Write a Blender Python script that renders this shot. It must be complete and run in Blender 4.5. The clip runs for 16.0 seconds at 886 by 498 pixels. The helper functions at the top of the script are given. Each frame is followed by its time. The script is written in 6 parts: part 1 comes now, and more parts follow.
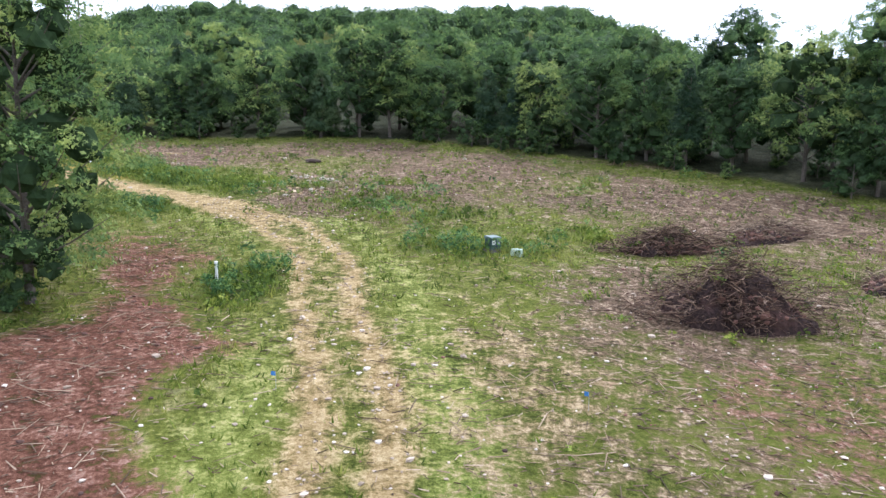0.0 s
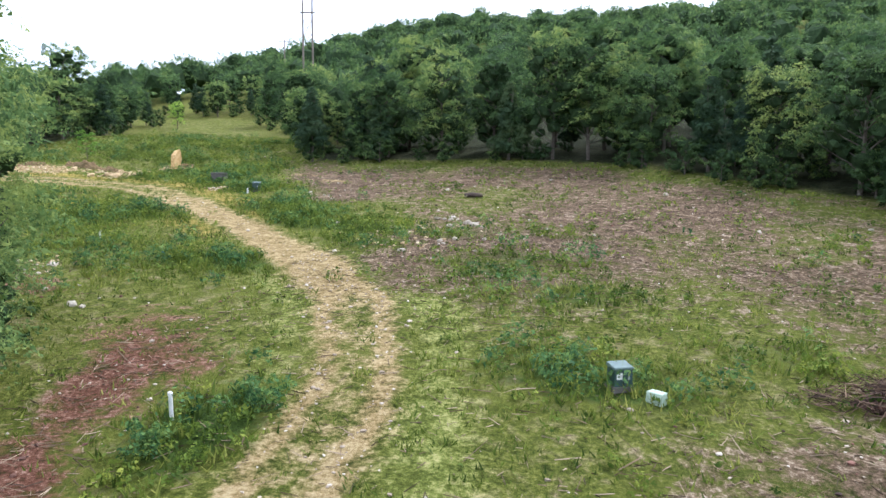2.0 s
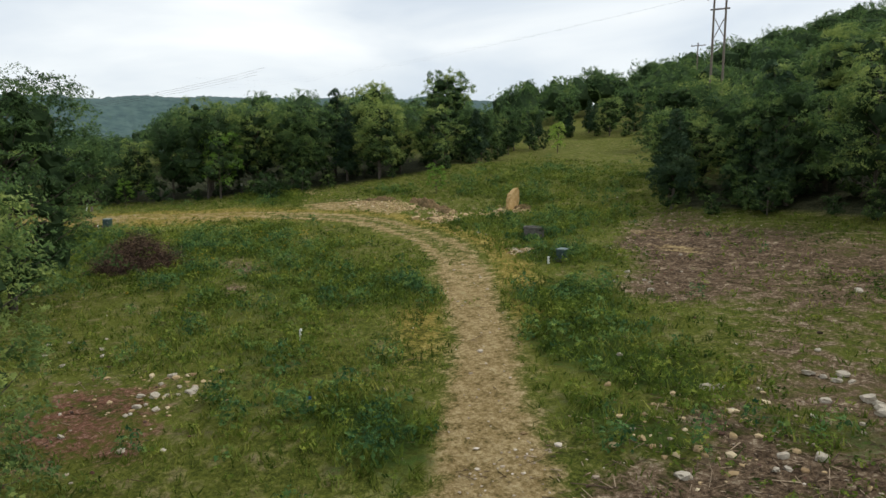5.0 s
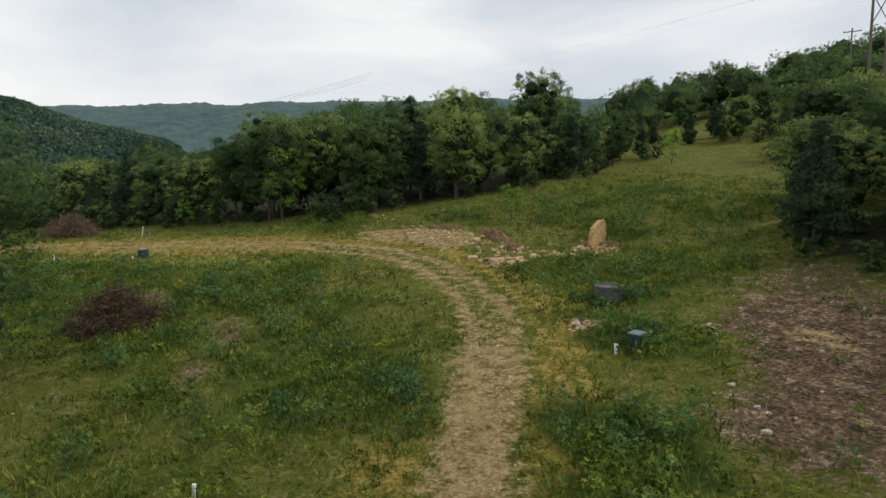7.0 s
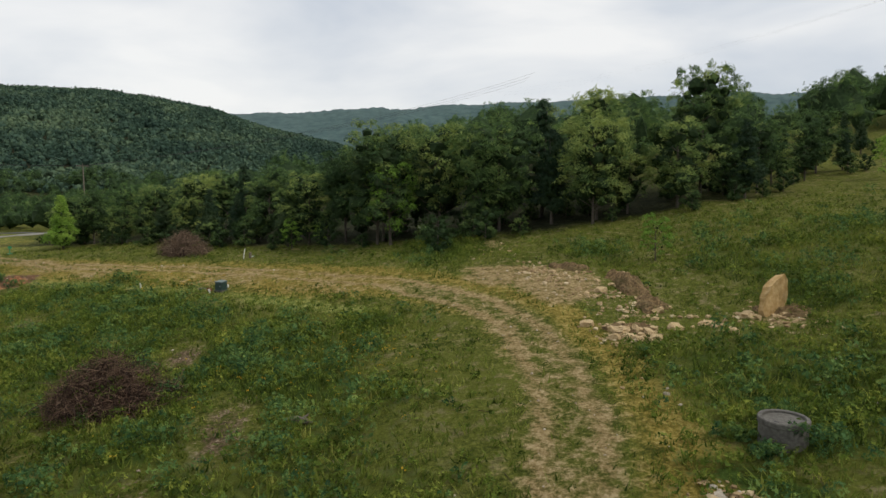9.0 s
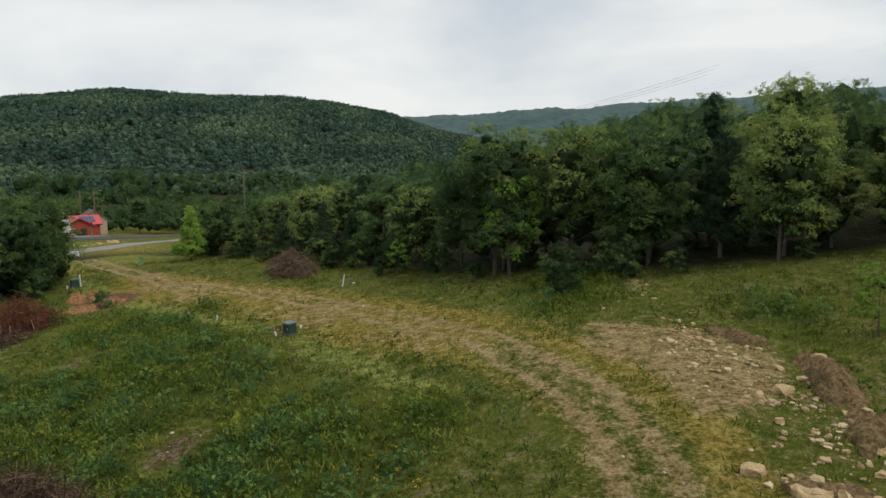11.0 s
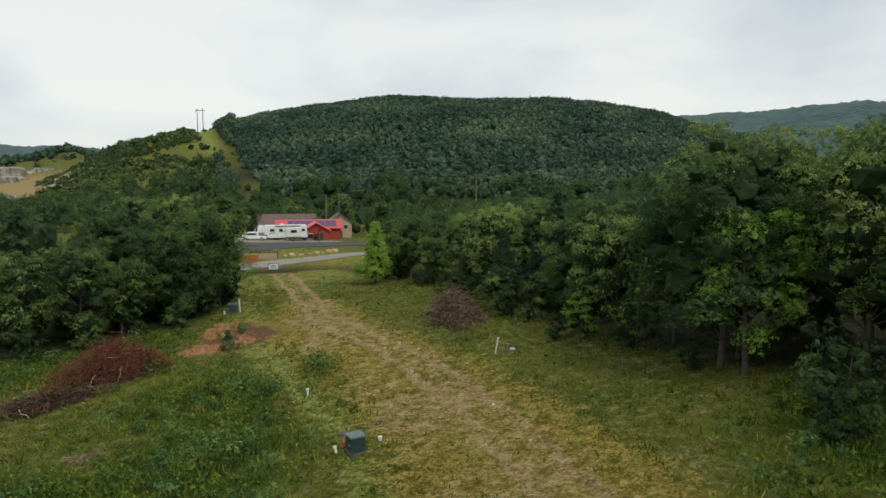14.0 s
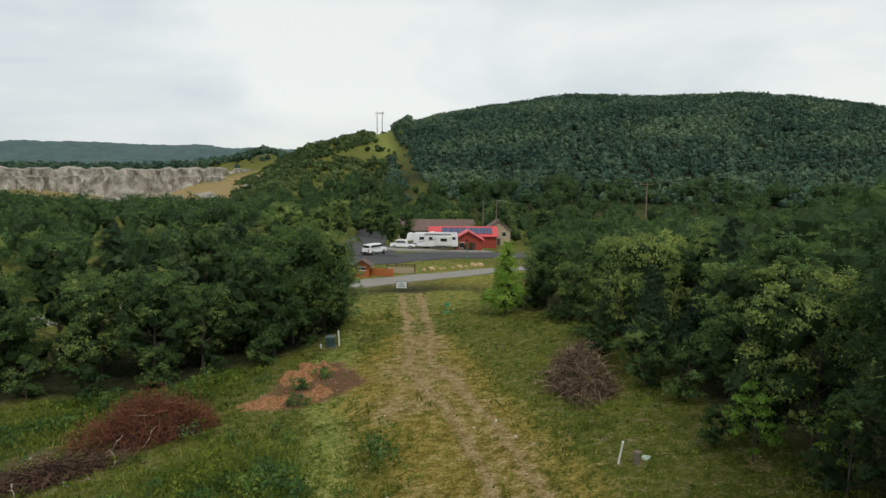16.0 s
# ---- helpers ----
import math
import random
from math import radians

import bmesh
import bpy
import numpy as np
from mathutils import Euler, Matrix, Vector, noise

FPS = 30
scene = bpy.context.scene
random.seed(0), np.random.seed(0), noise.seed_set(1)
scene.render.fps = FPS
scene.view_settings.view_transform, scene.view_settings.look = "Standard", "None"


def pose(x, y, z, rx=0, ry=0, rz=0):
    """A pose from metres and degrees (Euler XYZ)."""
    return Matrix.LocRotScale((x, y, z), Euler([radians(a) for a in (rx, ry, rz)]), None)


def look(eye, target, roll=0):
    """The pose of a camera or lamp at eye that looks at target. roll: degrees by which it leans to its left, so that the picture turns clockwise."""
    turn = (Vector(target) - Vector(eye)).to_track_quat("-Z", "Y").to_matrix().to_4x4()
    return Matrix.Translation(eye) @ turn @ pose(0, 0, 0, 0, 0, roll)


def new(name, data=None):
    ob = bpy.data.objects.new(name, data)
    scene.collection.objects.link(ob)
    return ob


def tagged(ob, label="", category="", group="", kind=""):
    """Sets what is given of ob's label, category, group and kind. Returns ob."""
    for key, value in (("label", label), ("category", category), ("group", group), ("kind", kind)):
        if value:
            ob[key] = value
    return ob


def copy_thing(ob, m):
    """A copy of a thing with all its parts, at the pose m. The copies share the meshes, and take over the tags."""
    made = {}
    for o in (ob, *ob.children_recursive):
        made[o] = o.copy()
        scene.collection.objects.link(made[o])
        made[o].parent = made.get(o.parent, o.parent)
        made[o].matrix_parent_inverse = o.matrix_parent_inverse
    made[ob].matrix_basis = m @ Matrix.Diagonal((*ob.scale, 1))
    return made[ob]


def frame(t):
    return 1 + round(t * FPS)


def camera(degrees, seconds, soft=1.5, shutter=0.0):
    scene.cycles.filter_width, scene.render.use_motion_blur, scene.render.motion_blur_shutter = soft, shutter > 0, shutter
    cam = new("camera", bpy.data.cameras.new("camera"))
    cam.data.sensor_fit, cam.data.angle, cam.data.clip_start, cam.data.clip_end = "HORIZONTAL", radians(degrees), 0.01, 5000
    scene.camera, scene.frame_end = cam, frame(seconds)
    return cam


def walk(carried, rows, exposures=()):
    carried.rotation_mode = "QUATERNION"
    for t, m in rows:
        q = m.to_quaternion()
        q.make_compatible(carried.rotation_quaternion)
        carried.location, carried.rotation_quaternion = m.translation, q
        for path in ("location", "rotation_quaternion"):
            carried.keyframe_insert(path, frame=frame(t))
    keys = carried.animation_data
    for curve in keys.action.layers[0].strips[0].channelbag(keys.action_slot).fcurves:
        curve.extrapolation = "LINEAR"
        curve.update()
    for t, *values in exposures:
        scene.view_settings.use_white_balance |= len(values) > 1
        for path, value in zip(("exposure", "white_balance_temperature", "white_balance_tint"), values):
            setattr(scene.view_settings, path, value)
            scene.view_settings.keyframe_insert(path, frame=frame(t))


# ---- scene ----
cam = camera(64.3, 16.0)
METRES, EYE, TILT, LEAN, TURN = 97.0, 7.9, 7.0, 1.75, 0.0
ROWS = [
    (0.0, 0.0, 0.0, 0.0, 0.39, -13.97, -1.58),
    (0.5, 0.0117, 0.0274, 0.0014, 3.66, -14.01, -1.22),
    (1.0, 0.0228, 0.0561, 0.0036, 7.99, -14.06, -0.79),
    (1.5, 0.0327, 0.0861, 0.006, 14.27, -14.04, -0.02),
    (2.0, 0.0392, 0.1168, 0.008, 20.45, -13.88, 0.67),
    (2.5, 0.0418, 0.1475, 0.0097, 26.02, -13.71, 1.3),
    (3.0, 0.041, 0.1781, 0.0109, 31.47, -13.5, 1.93),
    (3.5, 0.037, 0.2088, 0.012, 38.2, -13.14, 2.64),
    (4.0, 0.0283, 0.2382, 0.0133, 44.72, -12.57, 3.21),
    (4.5, 0.0134, 0.2628, 0.0149, 49.54, -12.17, 3.62),
    (5.0, -0.0023, 0.289, 0.0162, 54.32, -11.95, 4.06),
    (7.5, -0.0948, 0.4114, 0.0215, 67.33, -10.8, 5.69),
    (8.0, -0.1184, 0.4325, 0.0218, 71.29, -10.36, 5.99),
    (8.5, -0.1432, 0.4519, 0.0224, 74.64, -10.01, 6.26),
    (9.0, -0.1696, 0.4703, 0.0226, 78.09, -9.64, 6.45),
    (11.5, -0.3144, 0.5354, 0.0228, 95.31, -7.52, 7.17),
    (12.0, -0.3435, 0.5438, 0.0226, 98.36, -7.11, 7.21),
    (12.5, -0.3749, 0.5507, 0.0227, 102.4, -6.58, 7.19),
    (13.0, -0.4066, 0.555, 0.023, 106.71, -6.02, 7.1),
    (13.5, -0.4388, 0.5568, 0.0236, 110.58, -5.54, 6.99),
    (14.0, -0.471, 0.5559, 0.0245, 114.04, -5.14, 6.92),
    (14.5, -0.5029, 0.5533, 0.0255, 117.04, -4.77, 6.89),
    (15.0, -0.5341, 0.5485, 0.0269, 120.31, -4.38, 6.74),
    (15.5, -0.5647, 0.5423, 0.0297, 124.62, -3.88, 6.49),
    (16.0, -0.595, 0.534, 0.0334, 128.5, -3.47, 6.21),
]
walk(cam, [(t, pose(0, 0, EYE, TILT, LEAN, TURN) @ pose(METRES * x, METRES * y, METRES * z, 90 + pitch, roll, yaw)) for t, x, y, z, yaw, pitch, roll in ROWS],
     exposures=[(0.0, 1.75, 5550, 20), (1.5, 1.75, 5480, 17), (2.5, 1.45, 5720, 14), (3.5, 1.12, 6050, 10), (5.0, 0.4, 6400, 9), (8.0, 0.2, 6550, 12), (11.5, 0.12, 6550, 9), (16.0, 0.12, 6500, 7)])

# ---- sky and light ----
world = bpy.data.worlds.new("overcast_sky")
scene.world = world
world.use_nodes = True
wn, wl = world.node_tree.nodes, world.node_tree.links
wn.clear()
w_out = wn.new("ShaderNodeOutputWorld")
w_bg = wn.new("ShaderNodeBackground")
w_sky = wn.new("ShaderNodeTexSky")
w_sky.sky_type = "NISHITA"
w_sky.sun_disc = False
w_sky.sun_elevation = radians(48)
w_sky.sun_rotation = radians(35)
w_scale = wn.new("ShaderNodeVectorMath")
w_scale.operation = "SCALE"
w_scale.inputs["Scale"].default_value = 0.10
wl.new(w_sky.outputs["Color"], w_scale.inputs[0])
w_co = wn.new("ShaderNodeTexCoord")
w_map = wn.new("ShaderNodeMapping")
w_map.inputs["Scale"].default_value = (1.0, 1.0, 3.2)
wl.new(w_co.outputs["Generated"], w_map.inputs["Vector"])
w_noise = wn.new("ShaderNodeTexNoise")
w_noise.inputs["Scale"].default_value = 2.3
w_noise.inputs["Detail"].default_value = 5.0
w_noise.inputs["Roughness"].default_value = 0.48
w_noise.inputs["Distortion"].default_value = 0.4
wl.new(w_map.outputs["Vector"], w_noise.inputs["Vector"])
w_ramp = wn.new("ShaderNodeValToRGB")
w_ramp.color_ramp.elements[0].position = 0.33
w_ramp.color_ramp.elements[0].color = (0.55, 0.60, 0.655, 1)
w_ramp.color_ramp.elements[1].position = 0.62
w_ramp.color_ramp.elements[1].color = (0.83, 0.84, 0.825, 1)
wl.new(w_noise.outputs["Fac"], w_ramp.inputs["Fac"])
w_mix = wn.new("ShaderNodeMixRGB")
w_mix.inputs["Fac"].default_value = 0.9
wl.new(w_scale.outputs["Vector"], w_mix.inputs["Color1"])
wl.new(w_ramp.outputs["Color"], w_mix.inputs["Color2"])
wl.new(w_mix.outputs["Color"], w_bg.inputs["Color"])
w_bg.inputs["Strength"].default_value = 1.0
wl.new(w_bg.outputs["Background"], w_out.inputs["Surface"])
sun_data = bpy.data.lights.new("sun", "SUN")
sun_data.energy, sun_data.angle, sun_data.color = 1.5, radians(14), (1.0, 0.95, 0.86)
sun = new("sun", sun_data)
sun.matrix_world = look((0, 0, 60), (-22, -40, 0))


# ---- materials ----
def material(name, rough=0.8, metal=0.0, spec=0.3):
    m = bpy.data.materials.new(name)
    m.use_nodes = True
    n = m.node_tree.nodes
    b = n["Principled BSDF"]
    b.inputs["Roughness"].default_value = rough
    b.inputs["Metallic"].default_value = metal
    b.inputs["Specular IOR Level"].default_value = spec
    return m, n, m.node_tree.links, b


def ramp(n, stops):
    r = n.new("ShaderNodeValToRGB")
    e = r.color_ramp.elements
    e[0].position, e[0].color = stops[0][0], (*stops[0][1], 1)
    e[1].position, e[1].color = stops[-1][0], (*stops[-1][1], 1)
    for p, c in stops[1:-1]:
        x = e.new(p)
        x.color = (*c, 1)
    return r


def tex_noise(n, l, co, scale, detail=4.0, rough=0.6):
    t = n.new("ShaderNodeTexNoise")
    t.inputs["Scale"].default_value = scale
    t.inputs["Detail"].default_value = detail
    t.inputs["Roughness"].default_value = rough
    l.new(co, t.inputs["Vector"])
    return t


def mix(n, l, fac, a, b, mode="MIX"):
    x = n.new("ShaderNodeMixRGB")
    x.blend_type = mode
    for k, v in (("Fac", fac), ("Color1", a), ("Color2", b)):
        if isinstance(v, bpy.types.NodeSocket):
            l.new(v, x.inputs[k])
        elif isinstance(v, tuple):
            x.inputs[k].default_value = (*v, 1)
        else:
            x.inputs[k].default_value = v
    return x.outputs["Color"]


def maths(n, l, op, a, b=0.0, clamp=False):
    x = n.new("ShaderNodeMath")
    x.operation, x.use_clamp = op, clamp
    for k, v in ((0, a), (1, b)):
        if isinstance(v, bpy.types.NodeSocket):
            l.new(v, x.inputs[k])
        else:
            x.inputs[k].default_value = v
    return x.outputs[0]


def bump(n, l, height_socket, bsdf, strength=0.5, distance=0.05):
    x = n.new("ShaderNodeBump")
    x.inputs["Strength"].default_value = strength
    x.inputs["Distance"].default_value = distance
    l.new(height_socket, x.inputs["Height"])
    l.new(x.outputs["Normal"], bsdf.inputs["Normal"])


def two_scale(name, c1, c2, c3, s1, s2, rough=0.8, metal=0.0, spec=0.3, relief=0.3, dist=0.02):
    """A surface with grain and broad stains, in object space."""
    m, n, l, b = material(name, rough, metal, spec)
    co = n.new("ShaderNodeTexCoord").outputs["Object"]
    f = tex_noise(n, l, co, s1)
    g = tex_noise(n, l, co, s2, 3.0)
    r = ramp(n, [(0.35, c1), (0.65, c2)])
    l.new(f.outputs["Fac"], r.inputs["Fac"])
    k = maths(n, l, "MULTIPLY", maths(n, l, "SUBTRACT", g.outputs["Fac"], 0.5), 2.2, True)
    l.new(mix(n, l, k, r.outputs["Color"], c3), b.inputs["Base Color"])
    bump(n, l, f.outputs["Fac"], b, relief, dist)
    return m


def foliage(name, dark, mid, light, through_light=0.25, patch=0.35, leaflet=0.0, joined=False):
    """Leaves: colour varies leaf by leaf, clump by clump and tree by tree."""
    m, n, l, b = material(name, 0.7, 0.0, 0.1)
    geo = n.new("ShaderNodeNewGeometry")
    info = n.new("ShaderNodeObjectInfo")
    f = tex_noise(n, l, geo.outputs["Position"], patch, 2.0)
    ff = tex_noise(n, l, geo.outputs["Position"], 5.0, 3.0, 0.7)
    a = maths(n, l, "ADD", maths(n, l, "MULTIPLY", geo.outputs["Random Per Island"], 0.2), maths(n, l, "MULTIPLY", maths(n, l, "SUBTRACT", ff.outputs["Fac"], 0.3), 0.7))
    c = maths(n, l, "ADD", maths(n, l, "MULTIPLY", maths(n, l, "SUBTRACT", f.outputs["Fac"], 0.5), 1.5), 0.35)
    d = maths(n, l, "MULTIPLY", info.outputs["Random"], 0.5)
    if joined:
        a = maths(n, l, "ADD", maths(n, l, "MULTIPLY", geo.outputs["Random Per Island"], 0.55), maths(n, l, "MULTIPLY", maths(n, l, "SUBTRACT", ff.outputs["Fac"], 0.5), 0.6))
        c = maths(n, l, "MULTIPLY", maths(n, l, "SUBTRACT", f.outputs["Fac"], 0.5), 1.6)
        s = maths(n, l, "ADD", maths(n, l, "ADD", a, c), 0.2, True)
    else:
        s = maths(n, l, "SUBTRACT", maths(n, l, "ADD", maths(n, l, "ADD", a, c), d), 0.36, True)
    r = ramp(n, [(0.1, dark), (0.5, mid), (0.95, light)])
    l.new(s, r.inputs["Fac"])
    l.new(r.outputs["Color"], b.inputs["Base Color"])
    tr = n.new("ShaderNodeBsdfTranslucent")
    l.new(r.outputs["Color"], tr.inputs["Color"])
    x = n.new("ShaderNodeMixShader")
    x.inputs["Fac"].default_value = through_light
    l.new(b.outputs["BSDF"], x.inputs[1])
    l.new(tr.outputs["BSDF"], x.inputs[2])
    if leaflet:
        e = tex_noise(n, l, geo.outputs["Position"], leaflet, 1.5, 0.5)
        hole = maths(n, l, "GREATER_THAN", e.outputs["Fac"], 0.51)
        y = n.new("ShaderNodeMixShader")
        l.new(hole, y.inputs["Fac"])
        l.new(x.outputs["Shader"], y.inputs[1])
        l.new(n.new("ShaderNodeBsdfTransparent").outputs["BSDF"], y.inputs[2])
        x = y
    l.new(x.outputs["Shader"], n["Material Output"].inputs["Surface"])
    return m


M_OAK = foliage("oak_leaves", (0.034, 0.068, 0.028), (0.105, 0.175, 0.055), (0.33, 0.39, 0.11), 0.42, 0.5, 13.0)
# oak leaf tones about halved: canopy shade put into the bush colour
M_UNDER = foliage("understory_leaves_in_shade", (0.018, 0.038, 0.014), (0.05, 0.092, 0.028), (0.16, 0.22, 0.06), 0.25, 0.6, 13.0)
M_DARK = foliage("cedar_needles", (0.018, 0.038, 0.022), (0.04, 0.074, 0.036), (0.09, 0.13, 0.052), 0.15, 0.35, 18.0)
M_LIME = foliage("young_leaves", (0.12, 0.23, 0.035), (0.21, 0.35, 0.055), (0.34, 0.46, 0.09), 0.35, 0.35, 17.0)
# bluer than the near oaks: distance haze mixed into the leaf colour
M_FAR = foliage("haze_tinted_far_leaves", (0.026, 0.054, 0.04), (0.055, 0.1, 0.066), (0.13, 0.185, 0.1), 0.2, 0.02, 0.0, True)
M_SCRUB = foliage("scrub_leaves", (0.03, 0.055, 0.02), (0.065, 0.1, 0.036), (0.13, 0.17, 0.06), 0.2, 0.03, 0.0, True)
# aerial haze over the ridge is painted in as blue leaf tones
M_RIDGE = foliage("haze_tinted_ridge_leaves", (0.028, 0.056, 0.058), (0.05, 0.09, 0.088), (0.08, 0.13, 0.118), 0.05, 0.05)
M_GRASS = foliage("grass_blades", (0.035, 0.062, 0.010), (0.12, 0.165, 0.024), (0.3, 0.3, 0.07), 0.3, 0.3, 0.0, True)
M_WEED = foliage("weed_leaves", (0.03, 0.058, 0.01), (0.105, 0.158, 0.022), (0.27, 0.3, 0.05), 0.3, 0.45, 16.0, True)
M_TALL = foliage("tall_weed_leaves", (0.024, 0.066, 0.026), (0.08, 0.16, 0.05), (0.22, 0.3, 0.07), 0.3, 0.6, 14.0, True)
M_BARK = two_scale("bark", (0.06, 0.05, 0.04), (0.13, 0.11, 0.09), (0.2, 0.19, 0.16), 14.0, 2.0, 0.9, 0, 0.2, 0.8, 0.03)
# very dark green: the shade inside the crowns, put into a colour
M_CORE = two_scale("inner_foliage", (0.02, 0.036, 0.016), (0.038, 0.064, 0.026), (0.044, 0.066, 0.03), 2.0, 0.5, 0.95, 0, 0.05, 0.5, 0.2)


# ---- the lie of the land ----
def smooth(e0, e1, v):
    t = np.clip((v - e0) / (e1 - e0), 0, 1)
    return t * t * (3 - 2 * t)


def wobble(x, y, s, seed=0.0):
    """A soft, aperiodic-looking sum of waves between -1 and 1."""
    a = np.sin(x / s + 1.3 * np.sin(y / s * 0.7 + seed) + seed) + np.sin(y / s * 1.1 + 1.7 * np.sin(x / s * 0.6 - seed) + 2 * seed)
    b = np.sin((x + y) / s * 1.9 + seed * 3) * np.sin((x - y) / s * 1.6 + seed)
    return (a + b) / 3


def height(x, y):
    x, y = np.asarray(x, float), np.asarray(y, float)
    cx, cy = np.clip(x, -125, 25), np.clip(y, -15, 78)
    u, v = (cx + 50) / 50, (cy - 35) / 30
    z = 6.417 - 1.485 * u + 2.948 * v + 0.317 * u * v + 0.764 * v * v + 0.03 * u**3 + 0.9 * u * u * v - 0.538 * u * v * v
    # the wooded hill to the north, lower to the west
    z = z + 52 * smooth(66, 330, y) * (0.10 + 0.90 * smooth(-190, -60, x + 0.1 * (y - 78))) * (1 - 0.6 * smooth(12, 90, x - 0.15 * (y - 70)))
    # the valley floor to the west
    z = z - 6 * smooth(-125, -240, x) * smooth(110, 30, y)
    # the hill over the valley, the grassy shoulder beside it, the quarry, and the ridges behind
    dx, dy = x + 50, y - 50
    r = np.hypot(dx, dy)
    phi = np.degrees(np.arctan2(-dx, dy))
    w = 0.25 * np.sin(phi * 0.9) + 0.15 * np.sin(phi * 2.1 + 1)
    top = np.interp(phi, [84, 90, 96.7, 101.6, 105, 112.5, 117.8, 123.2, 127.4, 130.4, 132.0], [0, 34, 59, 67, 70.5, 70, 72.5, 65.5, 59, 52, 0])
    z = z + top * smooth(210, 560, r) * smooth(1100, 600, r)
    z = z + np.interp(phi, [130.2, 132.0, 134, 138, 141, 144, 147, 152], [0, 46, 44, 35, 22, 9, 3, 0]) * smooth(180, 540, r)
    pit = smooth(139.5, 142, phi)
    z = z + pit * (-3 * smooth(200, 420, r) + 19 * smooth(590, 640, r) + 5 * smooth(700, 900, r))
    ridge = 40 * smooth(-60, 10, phi) * smooth(134, 100, phi) + 6 * smooth(128, 140, phi)
    z = z + ridge * smooth(850, 1500, r)
    # the dug-out edge above the bend
    z = z - 0.5 * np.exp(-(((x + 45) / 7) ** 2 + ((y - 64.5) / 3.2) ** 2))
    near = smooth(240, 120, np.hypot(x + 40, y - 35))
    z = z + near * (0.10 * wobble(x, y, 2.3, 0.4) + 0.05 * wobble(x, y, 0.9, 2.0))
    return z


def zat(x, y):
    return float(height(np.array(float(x)), np.array(float(y))))


TRACK = [(-1.5, -20), (-1.7, 5), (-1.8, 12), (-2.0, 15), (-2.6, 18), (-3.8, 22), (-4.5, 26), (-5.6, 29.5), (-8.2, 34), (-12.3, 38), (-15.6, 40.2), (-20, 44), (-24.4, 46.8),
         (-31.7, 51.3), (-36, 53.3), (-42, 54.8), (-48, 55.4), (-53, 54.7), (-57, 53.2), (-62.3, 51.2), (-70.8, 44.6), (-78.4, 38.0), (-84, 32.2), (-92.3, 21.7), (-98, 17), (-106, 9.6), (-115.5, 0.6), (-121, -5)]


def along(x, y, line):
    """Distance to a line, and how far along it the nearest place lies."""
    best, where, run = np.full(np.shape(x), 1e9), np.zeros(np.shape(x)), 0.0
    for (ax, ay), (bx, by) in zip(line, line[1:]):
        lx, ly = bx - ax, by - ay
        n2 = lx * lx + ly * ly
        t = np.clip(((x - ax) * lx + (y - ay) * ly) / n2, 0, 1)
        d = np.hypot(x - ax - t * lx, y - ay - t * ly)
        where = np.where(d < best, run + t * n2**0.5, where)
        best = np.minimum(best, d)
        run += n2**0.5
    return best, where


def inside(x, y, poly):
    """Signed distance to a closed outline, positive within."""
    d, _ = along(x, y, poly + poly[:1])
    c = np.zeros(np.shape(x), bool)
    for (ax, ay), (bx, by) in zip(poly, poly[1:] + poly[:1]):
        if ay != by:
            c ^= ((ay > y) != (by > y)) & (x < (bx - ax) * (y - ay) / (by - ay) + ax)
    return np.where(c, d, -d)


RED_A = [(-5.5, 8), (-12, 10), (-12.5, 17), (-11, 20), (-13, 25), (-17, 32), (-13, 32.6), (-10.6, 30), (-9, 24), (-7.5, 20.5), (-5.4, 18.6), (-5.9, 15.4), (-5.3, 11.6)]
RED_B = [(4.4, 17.6), (8, 20), (13, 19), (18, 14), (9, 9), (6, 14)]
CORRIDOR = [(-258, -100), (-284, -126), (-313, -166), (-337, -193), (-385, -245), (-440, -296), (-470, -335), (-436, -318), (-404, -283), (-350, -222), (-319, -187), (-278, -141), (-250, -118)]
MULCH = [(-14, 69), (-30, 66.5), (-27, 60), (-21.6, 54.5), (-15, 49), (-11.4, 44), (-9.5, 39.8), (-5.5, 35.5), (0, 34), (4, 36), (6.5, 33), (4.8, 28), (4.5, 20), (14, 20), (26, 38), (19, 47), (9, 56), (-2, 65)]
CUT = [(-62.8, 57.0), (-60, 61.5), (-53.5, 61.8), (-49.5, 60.2), (-50, 58.6), (-54.4, 57.2), (-57.7, 55.4)]
ORANGE = [(-79, 19.5), (-83, 22.5), (-87, 22), (-91, 16.5), (-89, 14.5), (-84, 17.5)]
BEND = [(-26, 44), (-31, 49), (-36, 51.5), (-43, 53.2), (-49, 53.6), (-54, 52.4), (-60, 49), (-70, 39), (-45, 34)]
MOWN = [(-54, 51.5), (-60, 47.5), (-68, 41.5), (-78, 31), (-88, 21.5), (-101, 9.5), (-97, 8), (-86, 17), (-76, 28), (-70, 35.5), (-63, 41), (-56, 46)]
BARE = [(-62, 53), (-70, 48.5), (-82, 37), (-90, 28), (-100, 18), (-98, 14.5), (-90, 19), (-78, 32), (-68, 41.5), (-60, 49)]


